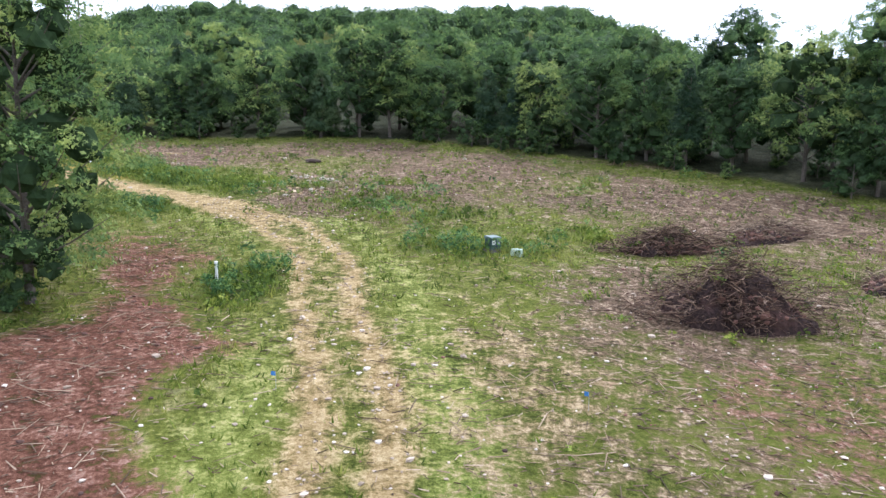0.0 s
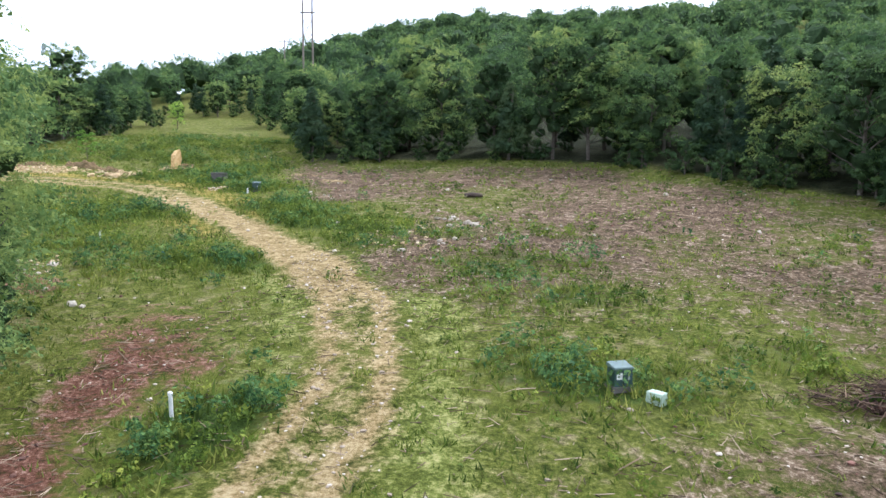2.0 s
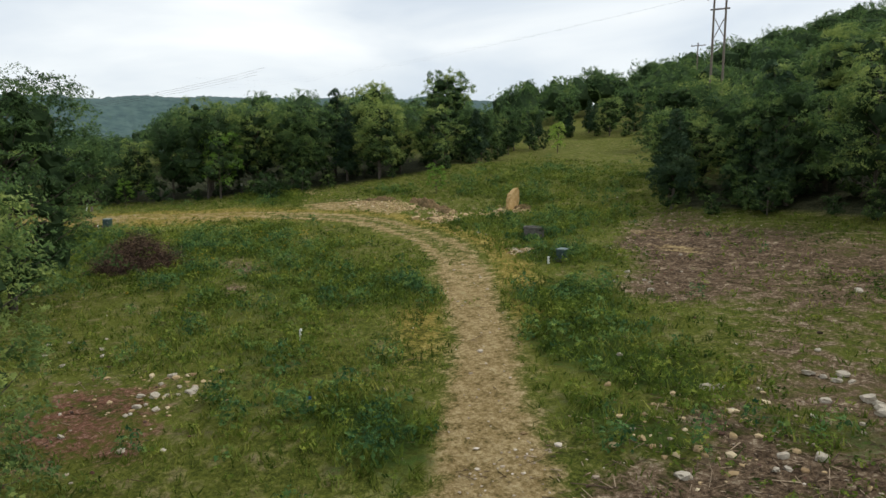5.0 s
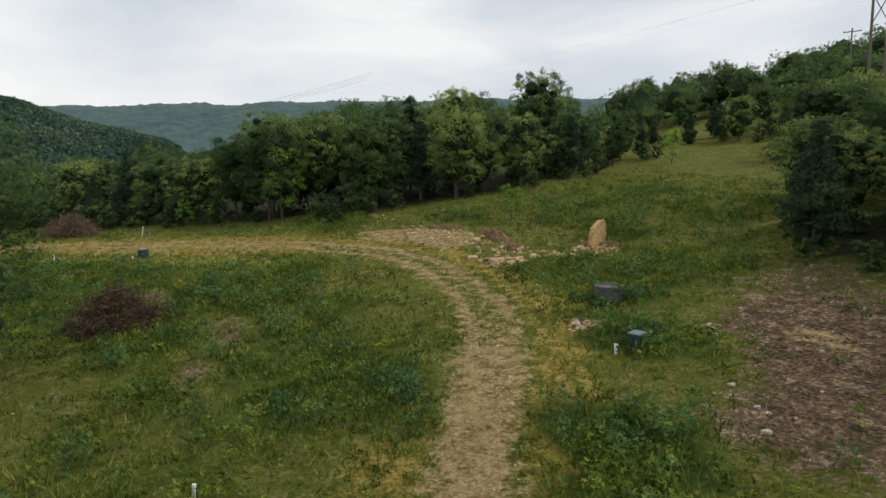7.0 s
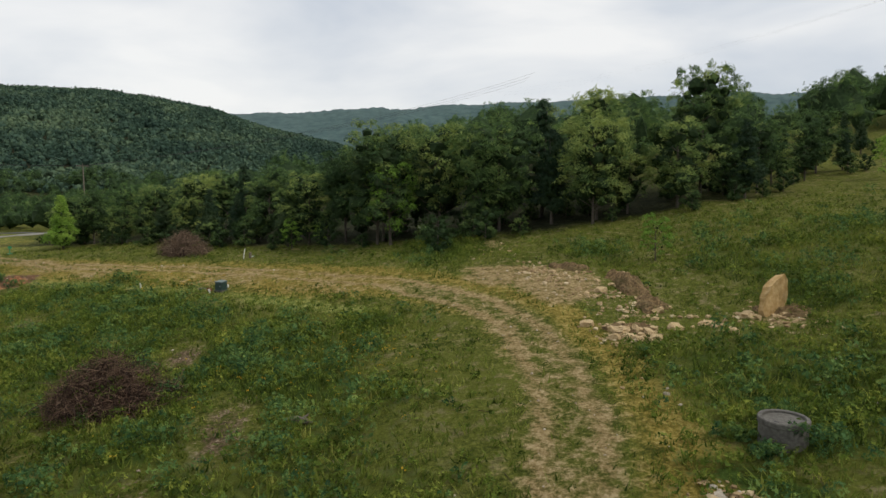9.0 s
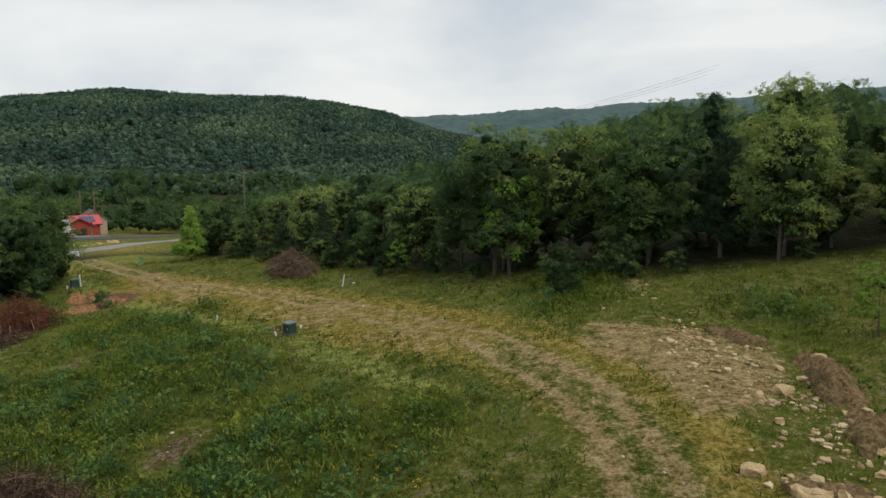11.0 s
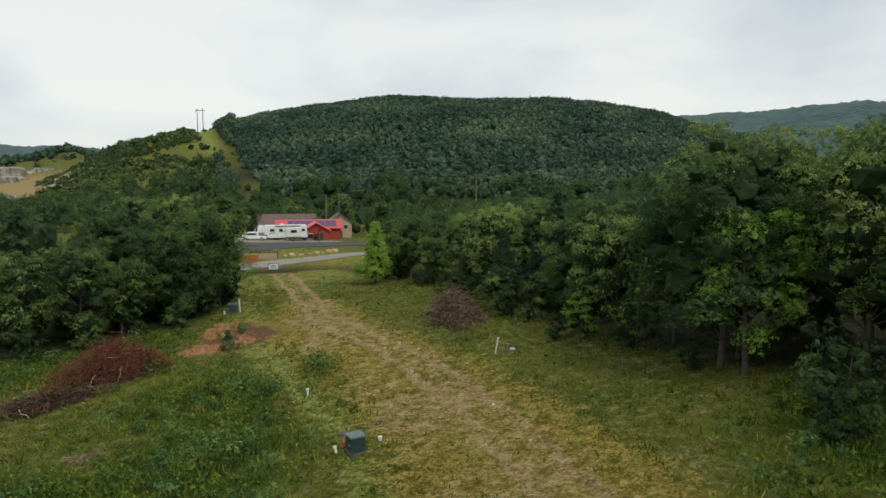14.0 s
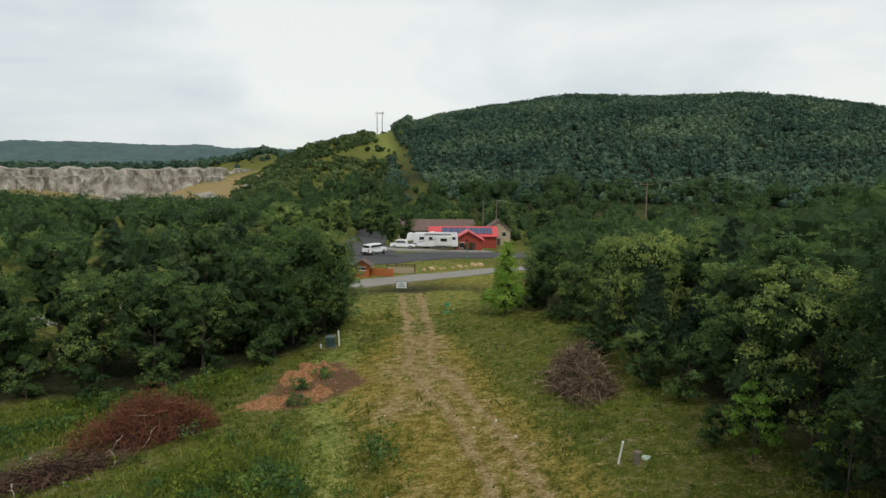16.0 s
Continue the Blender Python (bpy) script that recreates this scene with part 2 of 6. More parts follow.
def cover(x, y):
    """Shares of bare gravel, red soil, bark mulch, and rank growth, each from 0 to 1."""
    w1, w2 = wobble(x, y, 1.7, 0.9), wobble(x, y, 4.5, 2.2)
    d, s = along(x, y, TRACK)
    d = d + 0.25 * w1
    ruts = np.exp(-((d - 0.85) / 0.48) ** 2) * (0.85 + 0.3 * w2)
    wide = np.exp(-(d / (2.0 + 0.5 * w2)) ** 4)
    merge = smooth(46, 60, s) * (1 - 0.6 * smooth(78, 92, s))
    bare = np.maximum(1.12 * ruts, np.maximum(0.47 * wide, merge * (0.95 + 0.2 * w1) * np.exp(-(d / (1.5 + 0.3 * w2)) ** 4)))
    bare = np.maximum(bare, (0.46 + 0.3 * w2 + 0.25 * w1) * smooth(-1.2, 1.2, inside(x, y, BARE) + w1 * 0.8))
    bare = np.maximum(bare, 0.8 * smooth(-1.4, 1.0, inside(x, y, CUT) + w1 * 0.9))
    for ex, ey, ea, eb, am in ((-33, 54.2, 4.5, 1.6, .3), (-44, 59, 2.0, .8, .6), (-43.2, 65.5, 2.0, .9, .6), (-23.5, 60, 2.2, 1.1, .6), (-27, 62.5, 2.0, 1.0, .6), (-76.5, 57, 3, 1.0, .55), (-70, 60.5, 3, 1.2, .6), (-84, 44.8, 1.2, .7, .5)):
        bare = np.maximum(bare, am * np.exp(-(((x - ex) / ea) ** 2 + ((y - ey) / eb) ** 2) ** 1.5) * (1 + .3 * w1))
    apron = np.exp(-(((x - 1) / 6.5) ** 2 + ((y - 17) / 9.0) ** 2))
    bare = np.maximum(bare, 0.45 * apron)
    fade = 1 - 0.55 * smooth(24, 33, y)
    red = np.maximum(fade * smooth(-1.8, 1.6, inside(x, y, RED_A) + 1.3 * w1 + 0.9 * w2), 0.6 * smooth(-3, 2.5, inside(x, y, RED_B) + 1.6 * w1))
    red = np.maximum(red, 0.75 * smooth(-2, 1.5, inside(x, y, [(-28, 30), (-22, 28.5), (-19, 31.5), (-24.5, 34.5)]) + w1))
    red = np.maximum(red, 0.8 * smooth(-1.2, 0.8, inside(x, y, ORANGE) + 1.2 * w1))
    bare = np.maximum(bare, 0.7 * smooth(-0.8, 0.8, inside(x, y, ORANGE) + 0.8 * w1))
    mulch = smooth(-3.5, 3.0, inside(x, y, MULCH) + 2.2 * w2 + 1.2 * w1) * (0.8 + 0.3 * w2) * (1 - 0.3 * smooth(0.1, 0.5, wobble(x, y, 3.4, 5.2)))
    mulch = np.maximum(mulch, 0.5 * smooth(-2.5, 2, inside(x, y, [(-0.2, 6), (16, 6), (15, 27), (5.5, 27), (2.5, 22), (0.2, 17)]) + 1.6 * w1 + w2))
    mulch = np.maximum(mulch, 0.6 * smooth(4, 0, np.abs(y - 65 + 0.55 * np.clip(x + 5, 0, 60))) * smooth(-36, -30, x) * smooth(28, 20, x))
    mulch = np.maximum(mulch, 0.95 * np.exp(-(((x + 71) / 4.5) ** 2 + ((y - 17.5) / 3.0) ** 2) ** 2))
    phi, r = np.degrees(np.arctan2(-(x + 50), y - 50)), np.hypot(x + 50, y - 50)
    bare = np.maximum(bare, smooth(140.5, 142.5, phi) * smooth(330, 400, r) * smooth(625, 605, r))
    lush = np.zeros(np.shape(x))
    for cx, cy, rx, ry, a in ((1.5, 29.9, 4.2, 2.4, 0.72), (-7.2, 24.2, 1.9, 3.2, 1.0), (-16, 45.5, 5.5, 2.2, 1.0), (-21.5, 49.5, 4.5, 2.0, 1.0), (-28.5, 55.5, 5.5, 2.2, 1.0), (-12, 42, 3.0, 1.6, 0.9),
                              (-16.5, 37, 4.0, 2.4, 0.9), (-38, 43, 16, 7.5, 0.75), (-58, 33, 16, 9, 0.85), (-36, 61, 7, 5, 0.8), (-74, 28, 8, 6, 0.9), (-72, 57, 8, 4, 0.8), (-25, 36, 10, 6, 0.55),
                              (-52, 47, 10, 3, 0.6), (-50, 75, 14, 9, 0.55), (-2.5, 36.5, 4, 2.2, 0.5), (-4, 46.5, 3, 2, 0.5), (6, 33, 2.5, 2.0, 0.6), (13.5, 27, 3, 1.5, 0.5), (-76, 13, 11, 5, 0.9), (-50, 70, 9, 3, 0.7), (-60, 64.5, 6, 2, .7), (-33.2, 59.2, 2.6, 2.0, 1.0), (-70, 54.5, 7, 2, .6), (-48, 42, 13, 7, .9), (-30, 45.5, 8, 3.2, .8), (-66, 33, 7, 4, 1.0), (-53, 48.5, 6, 2.2, .8), (-45, 69, 4, 3, .9), (-36, 65, 5, 4, .8), (-18.5, 47.5, 3.5, 2.2, 1.0), (-10.2, 36.6, 2, 1.4, .7), (-6.5, 16.5, 1.2, 2.2, .7), (-4, 40.5, 4, 3, .62), (-0.5, 37, 3, 1.8, .7), (-8, 45, 2.5, 1.4, .6)):
        lush = np.maximum(lush, a * np.exp(-(((x - cx) / rx) ** 2 + ((y - cy) / ry) ** 2) ** 1.6))
    for ex, ey, ea, eb in ((-41.5, 42.3, 3.4, 1.3), (-36, 40, 2.6, 1.0), (-52, 39.5, 2.6, 1.2), (-65.2, 27.9, 1.6, 1.0), (-30.3, 54.9, 1.3, 0.8), (-24.5, 31.5, 3, 1.4)):
        gap = np.exp(-(((x - ex) / ea) ** 2 + ((y - ey) / eb) ** 2) ** 1.5)
        lush, mulch = lush * (1 - gap), np.maximum(mulch, 0.62 * gap * (1 + 0.4 * w1))
    mown = smooth(-0.5, 2.0, inside(x, y, MOWN) + 0.6 * w1)
    lush = lush * (1 - 0.85 * mown)
    lush = np.clip(lush + 0.15 * w1 * (1 - mown), 0, 1) * (1 - 0.9 * np.clip(ruts, 0, 1)) * (1 - 0.7 * red)
    return [np.clip(v, 0, 1) for v in (bare, red * (1 - 0.5 * np.clip(lush, 0, 1)), mulch * (1 - 0.75 * np.clip(lush, 0, 1)), lush)]


WOODS = [(40, 5), (34, 30), (25, 43), (17, 52), (8, 60), (-2, 69), (-14, 72), (-24, 70.5), (-31, 69), (-36, 76), (-46, 94), (-70, 94), (-67, 80), (-70, 68), (-74, 60), (-80, 51.5), (-87, 43.5), (-95, 36), (-106, 28), (-114, 17), (-120, 5), (-112, -2), (-106, 1), (-97, 9), (-89, 12.5), (-80, 11.5), (-73.5, 6.5), (-20, 3)]


def tint(x, y):
    """Shares of ochre turf, yellow-green moss, and leaf litter darkened for the shade under the trees."""
    w1, w2 = wobble(x, y, 1.9, 3.1), wobble(x, y, 5.0, 0.7)
    d, s = along(x, y, TRACK)
    ochre = smooth(-3.5, 2.0, inside(x, y, BARE) + 1.2 * w2 + .5 * w1) * 1.15
    ochre = np.maximum(ochre, 0.95 * np.exp(-((d - 2.5 - 0.6 * w2) / 1.4) ** 2) * smooth(62, 75, s) * smooth(160, 130, s) * smooth(1.0, -1.0, inside(x, y, BEND)))
    moss = np.exp(-((d - 2.4 - 0.7 * w1) / 1.5) ** 2) * smooth(75, 45, s) * (0.75 + 0.4 * w2)
    moss = np.maximum(moss, 0.5 * np.exp(-(((x - 1) / 8.0) ** 2 + ((y - 14) / 6.0) ** 2)) * smooth(-.3, .4, w2))
    moss = np.maximum(moss, 0.95 * smooth(-0.5, 2, inside(x, y, MOWN) + w1))
    # woodland shade painted on the ground together with the litter
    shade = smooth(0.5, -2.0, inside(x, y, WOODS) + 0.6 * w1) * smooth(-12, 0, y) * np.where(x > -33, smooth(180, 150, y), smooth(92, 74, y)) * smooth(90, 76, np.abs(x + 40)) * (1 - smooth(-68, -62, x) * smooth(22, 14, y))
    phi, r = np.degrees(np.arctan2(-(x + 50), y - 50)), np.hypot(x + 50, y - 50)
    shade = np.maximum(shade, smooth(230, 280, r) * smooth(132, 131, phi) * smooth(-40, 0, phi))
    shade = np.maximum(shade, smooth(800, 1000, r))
    meadow = smooth(-6, 3, inside(x, y, CORRIDOR) + 5 * w2)
    shade, moss = shade * (1 - meadow), np.maximum(moss, 0.8 * meadow)
    moss = np.maximum(moss, 0.75 * smooth(-96, -104, x) * smooth(-150, -138, x) * smooth(22, 6, y) * smooth(-40, -28, y) * (0.8 + 0.3 * w2))
    ochre = np.maximum(ochre, 0.5 * smooth(-100, -108, x) * smooth(-150, -138, x) * smooth(20, 4, y) * smooth(-40, -28, y) * (0.9 + 0.5 * w2))
    ochre = np.maximum(ochre, 0.7 * np.exp(-(((x + 105) / 6) ** 2 + ((y - 8) / 5) ** 2)))
    ochre = np.maximum(ochre, 0.8 * np.exp(-(((x + 32.6) / 2.2) ** 2 + ((y - 55.8) / 1.2) ** 2)))
    return [np.clip(v, 0, 1.2) for v in (ochre, moss, shade, np.ones(np.shape(x)))]


def axis(a, b, step, lo, hi, grow=1.16):
    v = list(np.arange(a, b, step))
    s, p = step, b
    while p < hi:
        v.append(p)
        s *= grow
        p += s
    v.append(hi)
    s, p = step, a
    while p > lo:
        s *= grow
        p -= s
        v.insert(0, max(p, lo))
    return np.array(v)


def np_mesh(name, verts, faces, mats, smooth_shade=False):
    me = bpy.data.meshes.new(name)
    verts, faces = np.asarray(verts, np.float32), np.asarray(faces, np.int32)
    k = faces.shape[1]
    me.vertices.add(len(verts))
    me.vertices.foreach_set("co", verts.ravel())
    me.loops.add(faces.size)
    me.loops.foreach_set("vertex_index", faces.ravel())
    me.polygons.add(len(faces))
    me.polygons.foreach_set("loop_start", np.arange(len(faces), dtype=np.int32) * k)
    me.polygons.foreach_set("use_smooth", np.full(len(faces), smooth_shade))
    for m in mats if isinstance(mats, (list, tuple)) else [mats]:
        me.materials.append(m)
    me.update(calc_edges=True)
    return me


def ground_material():
    m, n, l, b = material("earth_and_grass", 0.95, 0.0, 0.05)
    pos = n.new("ShaderNodeNewGeometry").outputs["Position"]
    att = n.new("ShaderNodeVertexColor")
    att.layer_name = "cover"
    sep = n.new("ShaderNodeSeparateColor")
    l.new(att.outputs["Color"], sep.inputs["Color"])
    fine, mid, broad = tex_noise(n, l, pos, 6.5, 6.0, 0.78), tex_noise(n, l, pos, 1.6, 5.0, 0.65), tex_noise(n, l, pos, 0.22, 4.0)
    peb = n.new("ShaderNodeTexVoronoi")
    peb.inputs["Scale"].default_value = 11.0
    l.new(pos, peb.inputs["Vector"])

    def share(mask, soft, bias):
        """Breaks a soft share up into ragged patches."""
        v = maths(n, l, "ADD", mask, maths(n, l, "MULTIPLY", maths(n, l, "SUBTRACT", mid.outputs["Fac"], 0.5), 1.5))
        v = maths(n, l, "ADD", v, maths(n, l, "MULTIPLY", maths(n, l, "SUBTRACT", fine.outputs["Fac"], 0.5), 1.1))
        return maths(n, l, "MULTIPLY", maths(n, l, "SUBTRACT", v, bias), soft, True)

    def tone(stops, fac):
        r = ramp(n, stops)
        l.new(sharp, r.inputs["Fac"])
        return r.outputs["Color"]

    sharp = maths(n, l, "ADD", maths(n, l, "MULTIPLY", maths(n, l, "SUBTRACT", fine.outputs["Fac"], 0.5), 2.3), maths(n, l, "ADD", maths(n, l, "MULTIPLY", maths(n, l, "SUBTRACT", mid.outputs["Fac"], 0.5), 1.3), 0.5), True)
    grass = tone([(0.15, (0.032, 0.042, 0.008)), (0.5, (0.094, 0.11, 0.019)), (0.85, (0.2, 0.195, 0.048))], fine.outputs["Fac"])
    grass = mix(n, l, maths(n, l, "MULTIPLY", maths(n, l, "SUBTRACT", broad.outputs["Fac"], 0.42), 2.5, True), grass, (0.12, 0.135, 0.024))
    straw = tone([(0.15, (0.055, 0.04, 0.025)), (0.5, (0.13, 0.098, 0.058)), (0.85, (0.28, 0.225, 0.15))], fine.outputs["Fac"])
    col = mix(n, l, maths(n, l, "MULTIPLY", maths(n, l, "SUBTRACT", mid.outputs["Fac"], 0.5), 3.5, True), grass, straw)
    tnt = n.new("ShaderNodeVertexColor")
    tnt.layer_name = "tint"
    ts = n.new("ShaderNodeSeparateColor")
    l.new(tnt.outputs["Color"], ts.inputs["Color"])
    col = mix(n, l, share(ts.outputs["Green"], 1.8, 0.35), col, tone([(0.2, (0.085, 0.115, 0.022)), (0.5, (0.175, 0.205, 0.045)), (0.8, (0.32, 0.32, 0.11))], fine.outputs["Fac"]))
    col = mix(n, l, share(ts.outputs["Red"], 1.8, 0.35), col, tone([(0.2, (0.095, 0.08, 0.016)), (0.5, (0.215, 0.165, 0.034)), (0.8, (0.36, 0.29, 0.09))], fine.outputs["Fac"]))
    lush = tone([(0.15, (0.008, 0.019, 0.004)), (0.85, (0.065, 0.105, 0.02))], fine.outputs["Fac"])
    col = mix(n, l, share(sep.outputs["Blue"], 3.0, 0.38), col, tone([(0.2, (0.03, 0.02, 0.014)), (0.5, (0.118, 0.08, 0.05)), (0.7, (0.19, 0.135, 0.088)), (0.9, (0.38, 0.31, 0.22))], fine.outputs["Fac"]))
    col = mix(n, l, share(sep.outputs["Red"], 2.2, 0.36), col, tone([(0.15, (0.13, 0.092, 0.036)), (0.5, (0.275, 0.2, 0.09)), (0.9, (0.45, 0.355, 0.195))], fine.outputs["Fac"]))
    col = mix(n, l, share(sep.outputs["Green"], 3.0, 0.5), col, tone([(0.12, (0.045, 0.021, 0.014)), (0.42, (0.108, 0.048, 0.03)), (0.65, (0.17, 0.084, 0.055)), (0.92, (0.31, 0.195, 0.145))], fine.outputs["Fac"]))
    col = mix(n, l, share(att.outputs["Alpha"], 3.0, 0.55), col, lush)
    # litter tone, kept dark to stand for shade below the crowns
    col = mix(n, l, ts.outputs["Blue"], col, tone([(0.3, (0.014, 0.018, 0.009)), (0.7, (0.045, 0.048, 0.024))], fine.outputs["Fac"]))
    speck = maths(n, l, "MULTIPLY", maths(n, l, "SUBTRACT", 0.2, peb.outputs["Distance"]), 6.0, True)
    speck = maths(n, l, "MULTIPLY", speck, maths(n, l, "GREATER_THAN", fine.outputs["Fac"], 0.56))
    col = mix(n, l, maths(n, l, "MULTIPLY", speck, 0.55), col, (0.46, 0.4, 0.33))
    l.new(col, b.inputs["Base Color"])
    h = maths(n, l, "ADD", maths(n, l, "MULTIPLY", fine.outputs["Fac"], 0.6), mid.outputs["Fac"])
    bump(n, l, h, b, 1.0, 0.2)
    return m


gx, gy = axis(-126, 28, 0.42, -4200, 3000), axis(4, 82, 0.42, -3600, 4200)
X, Y = np.meshgrid(gx, gy)
Z = height(X, Y)
nx, ny = len(gx), len(gy)
idx = np.arange(nx * ny).reshape(ny, nx)
quads = np.stack([idx[:-1, :-1], idx[:-1, 1:], idx[1:, 1:], idx[1:, :-1]], -1).reshape(-1, 4)
me = np_mesh("ground", np.stack([X, Y, Z], -1).reshape(-1, 3), quads, ground_material(), True)
att = me.color_attributes.new("cover", "FLOAT_COLOR", "POINT")
att.data.foreach_set("color", np.stack(cover(X, Y), -1).astype(np.float32).ravel())
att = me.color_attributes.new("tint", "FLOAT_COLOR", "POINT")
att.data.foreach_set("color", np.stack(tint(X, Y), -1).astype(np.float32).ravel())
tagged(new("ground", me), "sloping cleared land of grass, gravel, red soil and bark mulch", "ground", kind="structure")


# ---- trees ----
def part(name, data, parent, label=""):
    ob = new(name, data)
    ob.parent = parent
    return tagged(ob, label) if label else ob


def tube(points, radii, sides=7):
    """Verts and quads of a tapered limb through points."""
    v, f = [], []
    for i, (p, r) in enumerate(zip(points, radii)):
        a = Vector(points[min(i + 1, len(points) - 1)]) - Vector(points[max(i - 1, 0)])
        q = a.to_track_quat("Z", "Y")
        for k in range(sides):
            w = 2 * math.pi * k / sides
            v.append(tuple(Vector(p) + q @ Vector((r * math.cos(w), r * math.sin(w), 0))))
    for i in range(len(points) - 1):
        for k in range(sides):
            f.append((i * sides + k, i * sides + (k + 1) % sides, (i + 1) * sides + (k + 1) % sides, (i + 1) * sides + k))
    return v, f


def tubes(limbs, sides=7):
    V, F = [], []
    for pts, rad in limbs:
        v, f = tube(pts, rad, sides)
        F += [tuple(i + len(V) for i in q) for q in f]
        V += v
    return np.array(V), np.array(F)


def leaves(rng, centres, radii, count, size, flat=0.75, shell=0.4):
    """Leaf sprays: quads bent over a middle line, scattered in the outer shell of lobes."""
    c, r = np.array(centres), np.array(radii)
    p = r**2 / (r**2).sum()
    k = rng.choice(len(c), count, p=p)
    d = rng.normal(size=(count, 3))
    d /= np.linalg.norm(d, axis=1)[:, None]
    d[:, 2] = np.where(d[:, 2] < -0.55, -d[:, 2] * 0.7, d[:, 2])
    rad = r[k] * (shell + (1.08 - shell) * rng.random(count) ** 0.6)
    pos = c[k] + d * rad[:, None] * np.array([1, 1, flat])
    n = d + rng.normal(size=(count, 3)) * 0.8 + np.array([0, 0, 0.35])
    n /= np.linalg.norm(n, axis=1)[:, None]
    t = np.cross(n, rng.normal(size=(count, 3)))
    t /= np.linalg.norm(t, axis=1)[:, None]
    b = np.cross(n, t)
    s = size * (0.55 + 0.9 * rng.random(count))[:, None]
    w = s * (0.4 + 0.35 * rng.random(count))[:, None]
    v = np.stack([pos - t * s, pos - b * w + n * s * 0.18, pos + t * s * 1.1, pos + b * w - n * s * 0.12], 1).reshape(-1, 3)
    f = np.arange(count * 4).reshape(-1, 4)
    return v, f


ICO = bmesh.new()
bmesh.ops.create_icosphere(ICO, subdivisions=1, radius=1)
ICO_V, ICO_F = np.array([v.co[:] for v in ICO.verts]), np.array([[v.index for v in f.verts] for f in ICO.faces])
ICO.free()
ICO2 = bmesh.new()
bmesh.ops.create_icosphere(ICO2, subdivisions=2, radius=1)
ICO2_V, ICO2_F = np.array([v.co[:] for v in ICO2.verts]), np.array([[v.index for v in f.verts] for f in ICO2.faces])
ICO2.free()


def lumps(rng, centres, radii, squash=0.8, rough=0.25, fine=False):
    V0, F0 = (ICO2_V, ICO2_F) if fine else (ICO_V, ICO_F)
    V, F = [], []
    for i, (c, r) in enumerate(zip(centres, radii)):
        k = 1 + rough * rng.normal(size=(len(V0), 1))
        V.append(np.array(c) + V0 * k * np.array([r, r, r * squash]))
        F.append(F0 + i * len(V0))
    return np.concatenate(V), np.concatenate(F)


def sprays(rng, centres, radii, count, size, per=11):
    """Leaf sprays in flat tufts over the upper and outer side of each lobe, with gaps between."""
    c, r = np.array(centres), np.array(radii)
    n = len(c) * per
    d = rng.normal(size=(n, 3))
    d /= np.linalg.norm(d, axis=1)[:, None]
    d[:, 2] = np.where(d[:, 2] < -0.3, -d[:, 2], d[:, 2])
    rr = np.repeat(r, per)
    tc = np.repeat(c, per, 0) + d * (rr * rng.uniform(0.75, 1.12, n))[:, None] * np.array([1, 1, 0.85])
    tr = rr * rng.uniform(0.22, 0.5, n)
    k = rng.choice(n, count, p=tr**2 / (tr**2).sum())
    o = rng.normal(size=(count, 3)) * tr[k][:, None] * np.array([0.62, 0.62, 0.24])
    o[:, 2] -= 0.35 * (o[:, 0] ** 2 + o[:, 1] ** 2) / tr[k]
    pos = tc[k] + o
    nn = 0.8 * d[k] + rng.normal(size=(count, 3)) * 0.6 + np.array([0, 0, 0.5])
    nn /= np.linalg.norm(nn, axis=1)[:, None]
    t = np.cross(nn, rng.normal(size=(count, 3)))
    t /= np.linalg.norm(t, axis=1)[:, None]
    b = np.cross(nn, t)
    s = size * (0.5 + 0.9 * rng.random(count))[:, None]
    w = s * (0.4 + 0.35 * rng.random(count))[:, None]
    v = np.stack([pos - t * s, pos - b * w - nn * s * 0.15, pos + t * s * 1.1, pos + b * w - nn * s * 0.15], 1).reshape(-1, 3)
    return v, np.arange(count * 4).reshape(-1, 4)


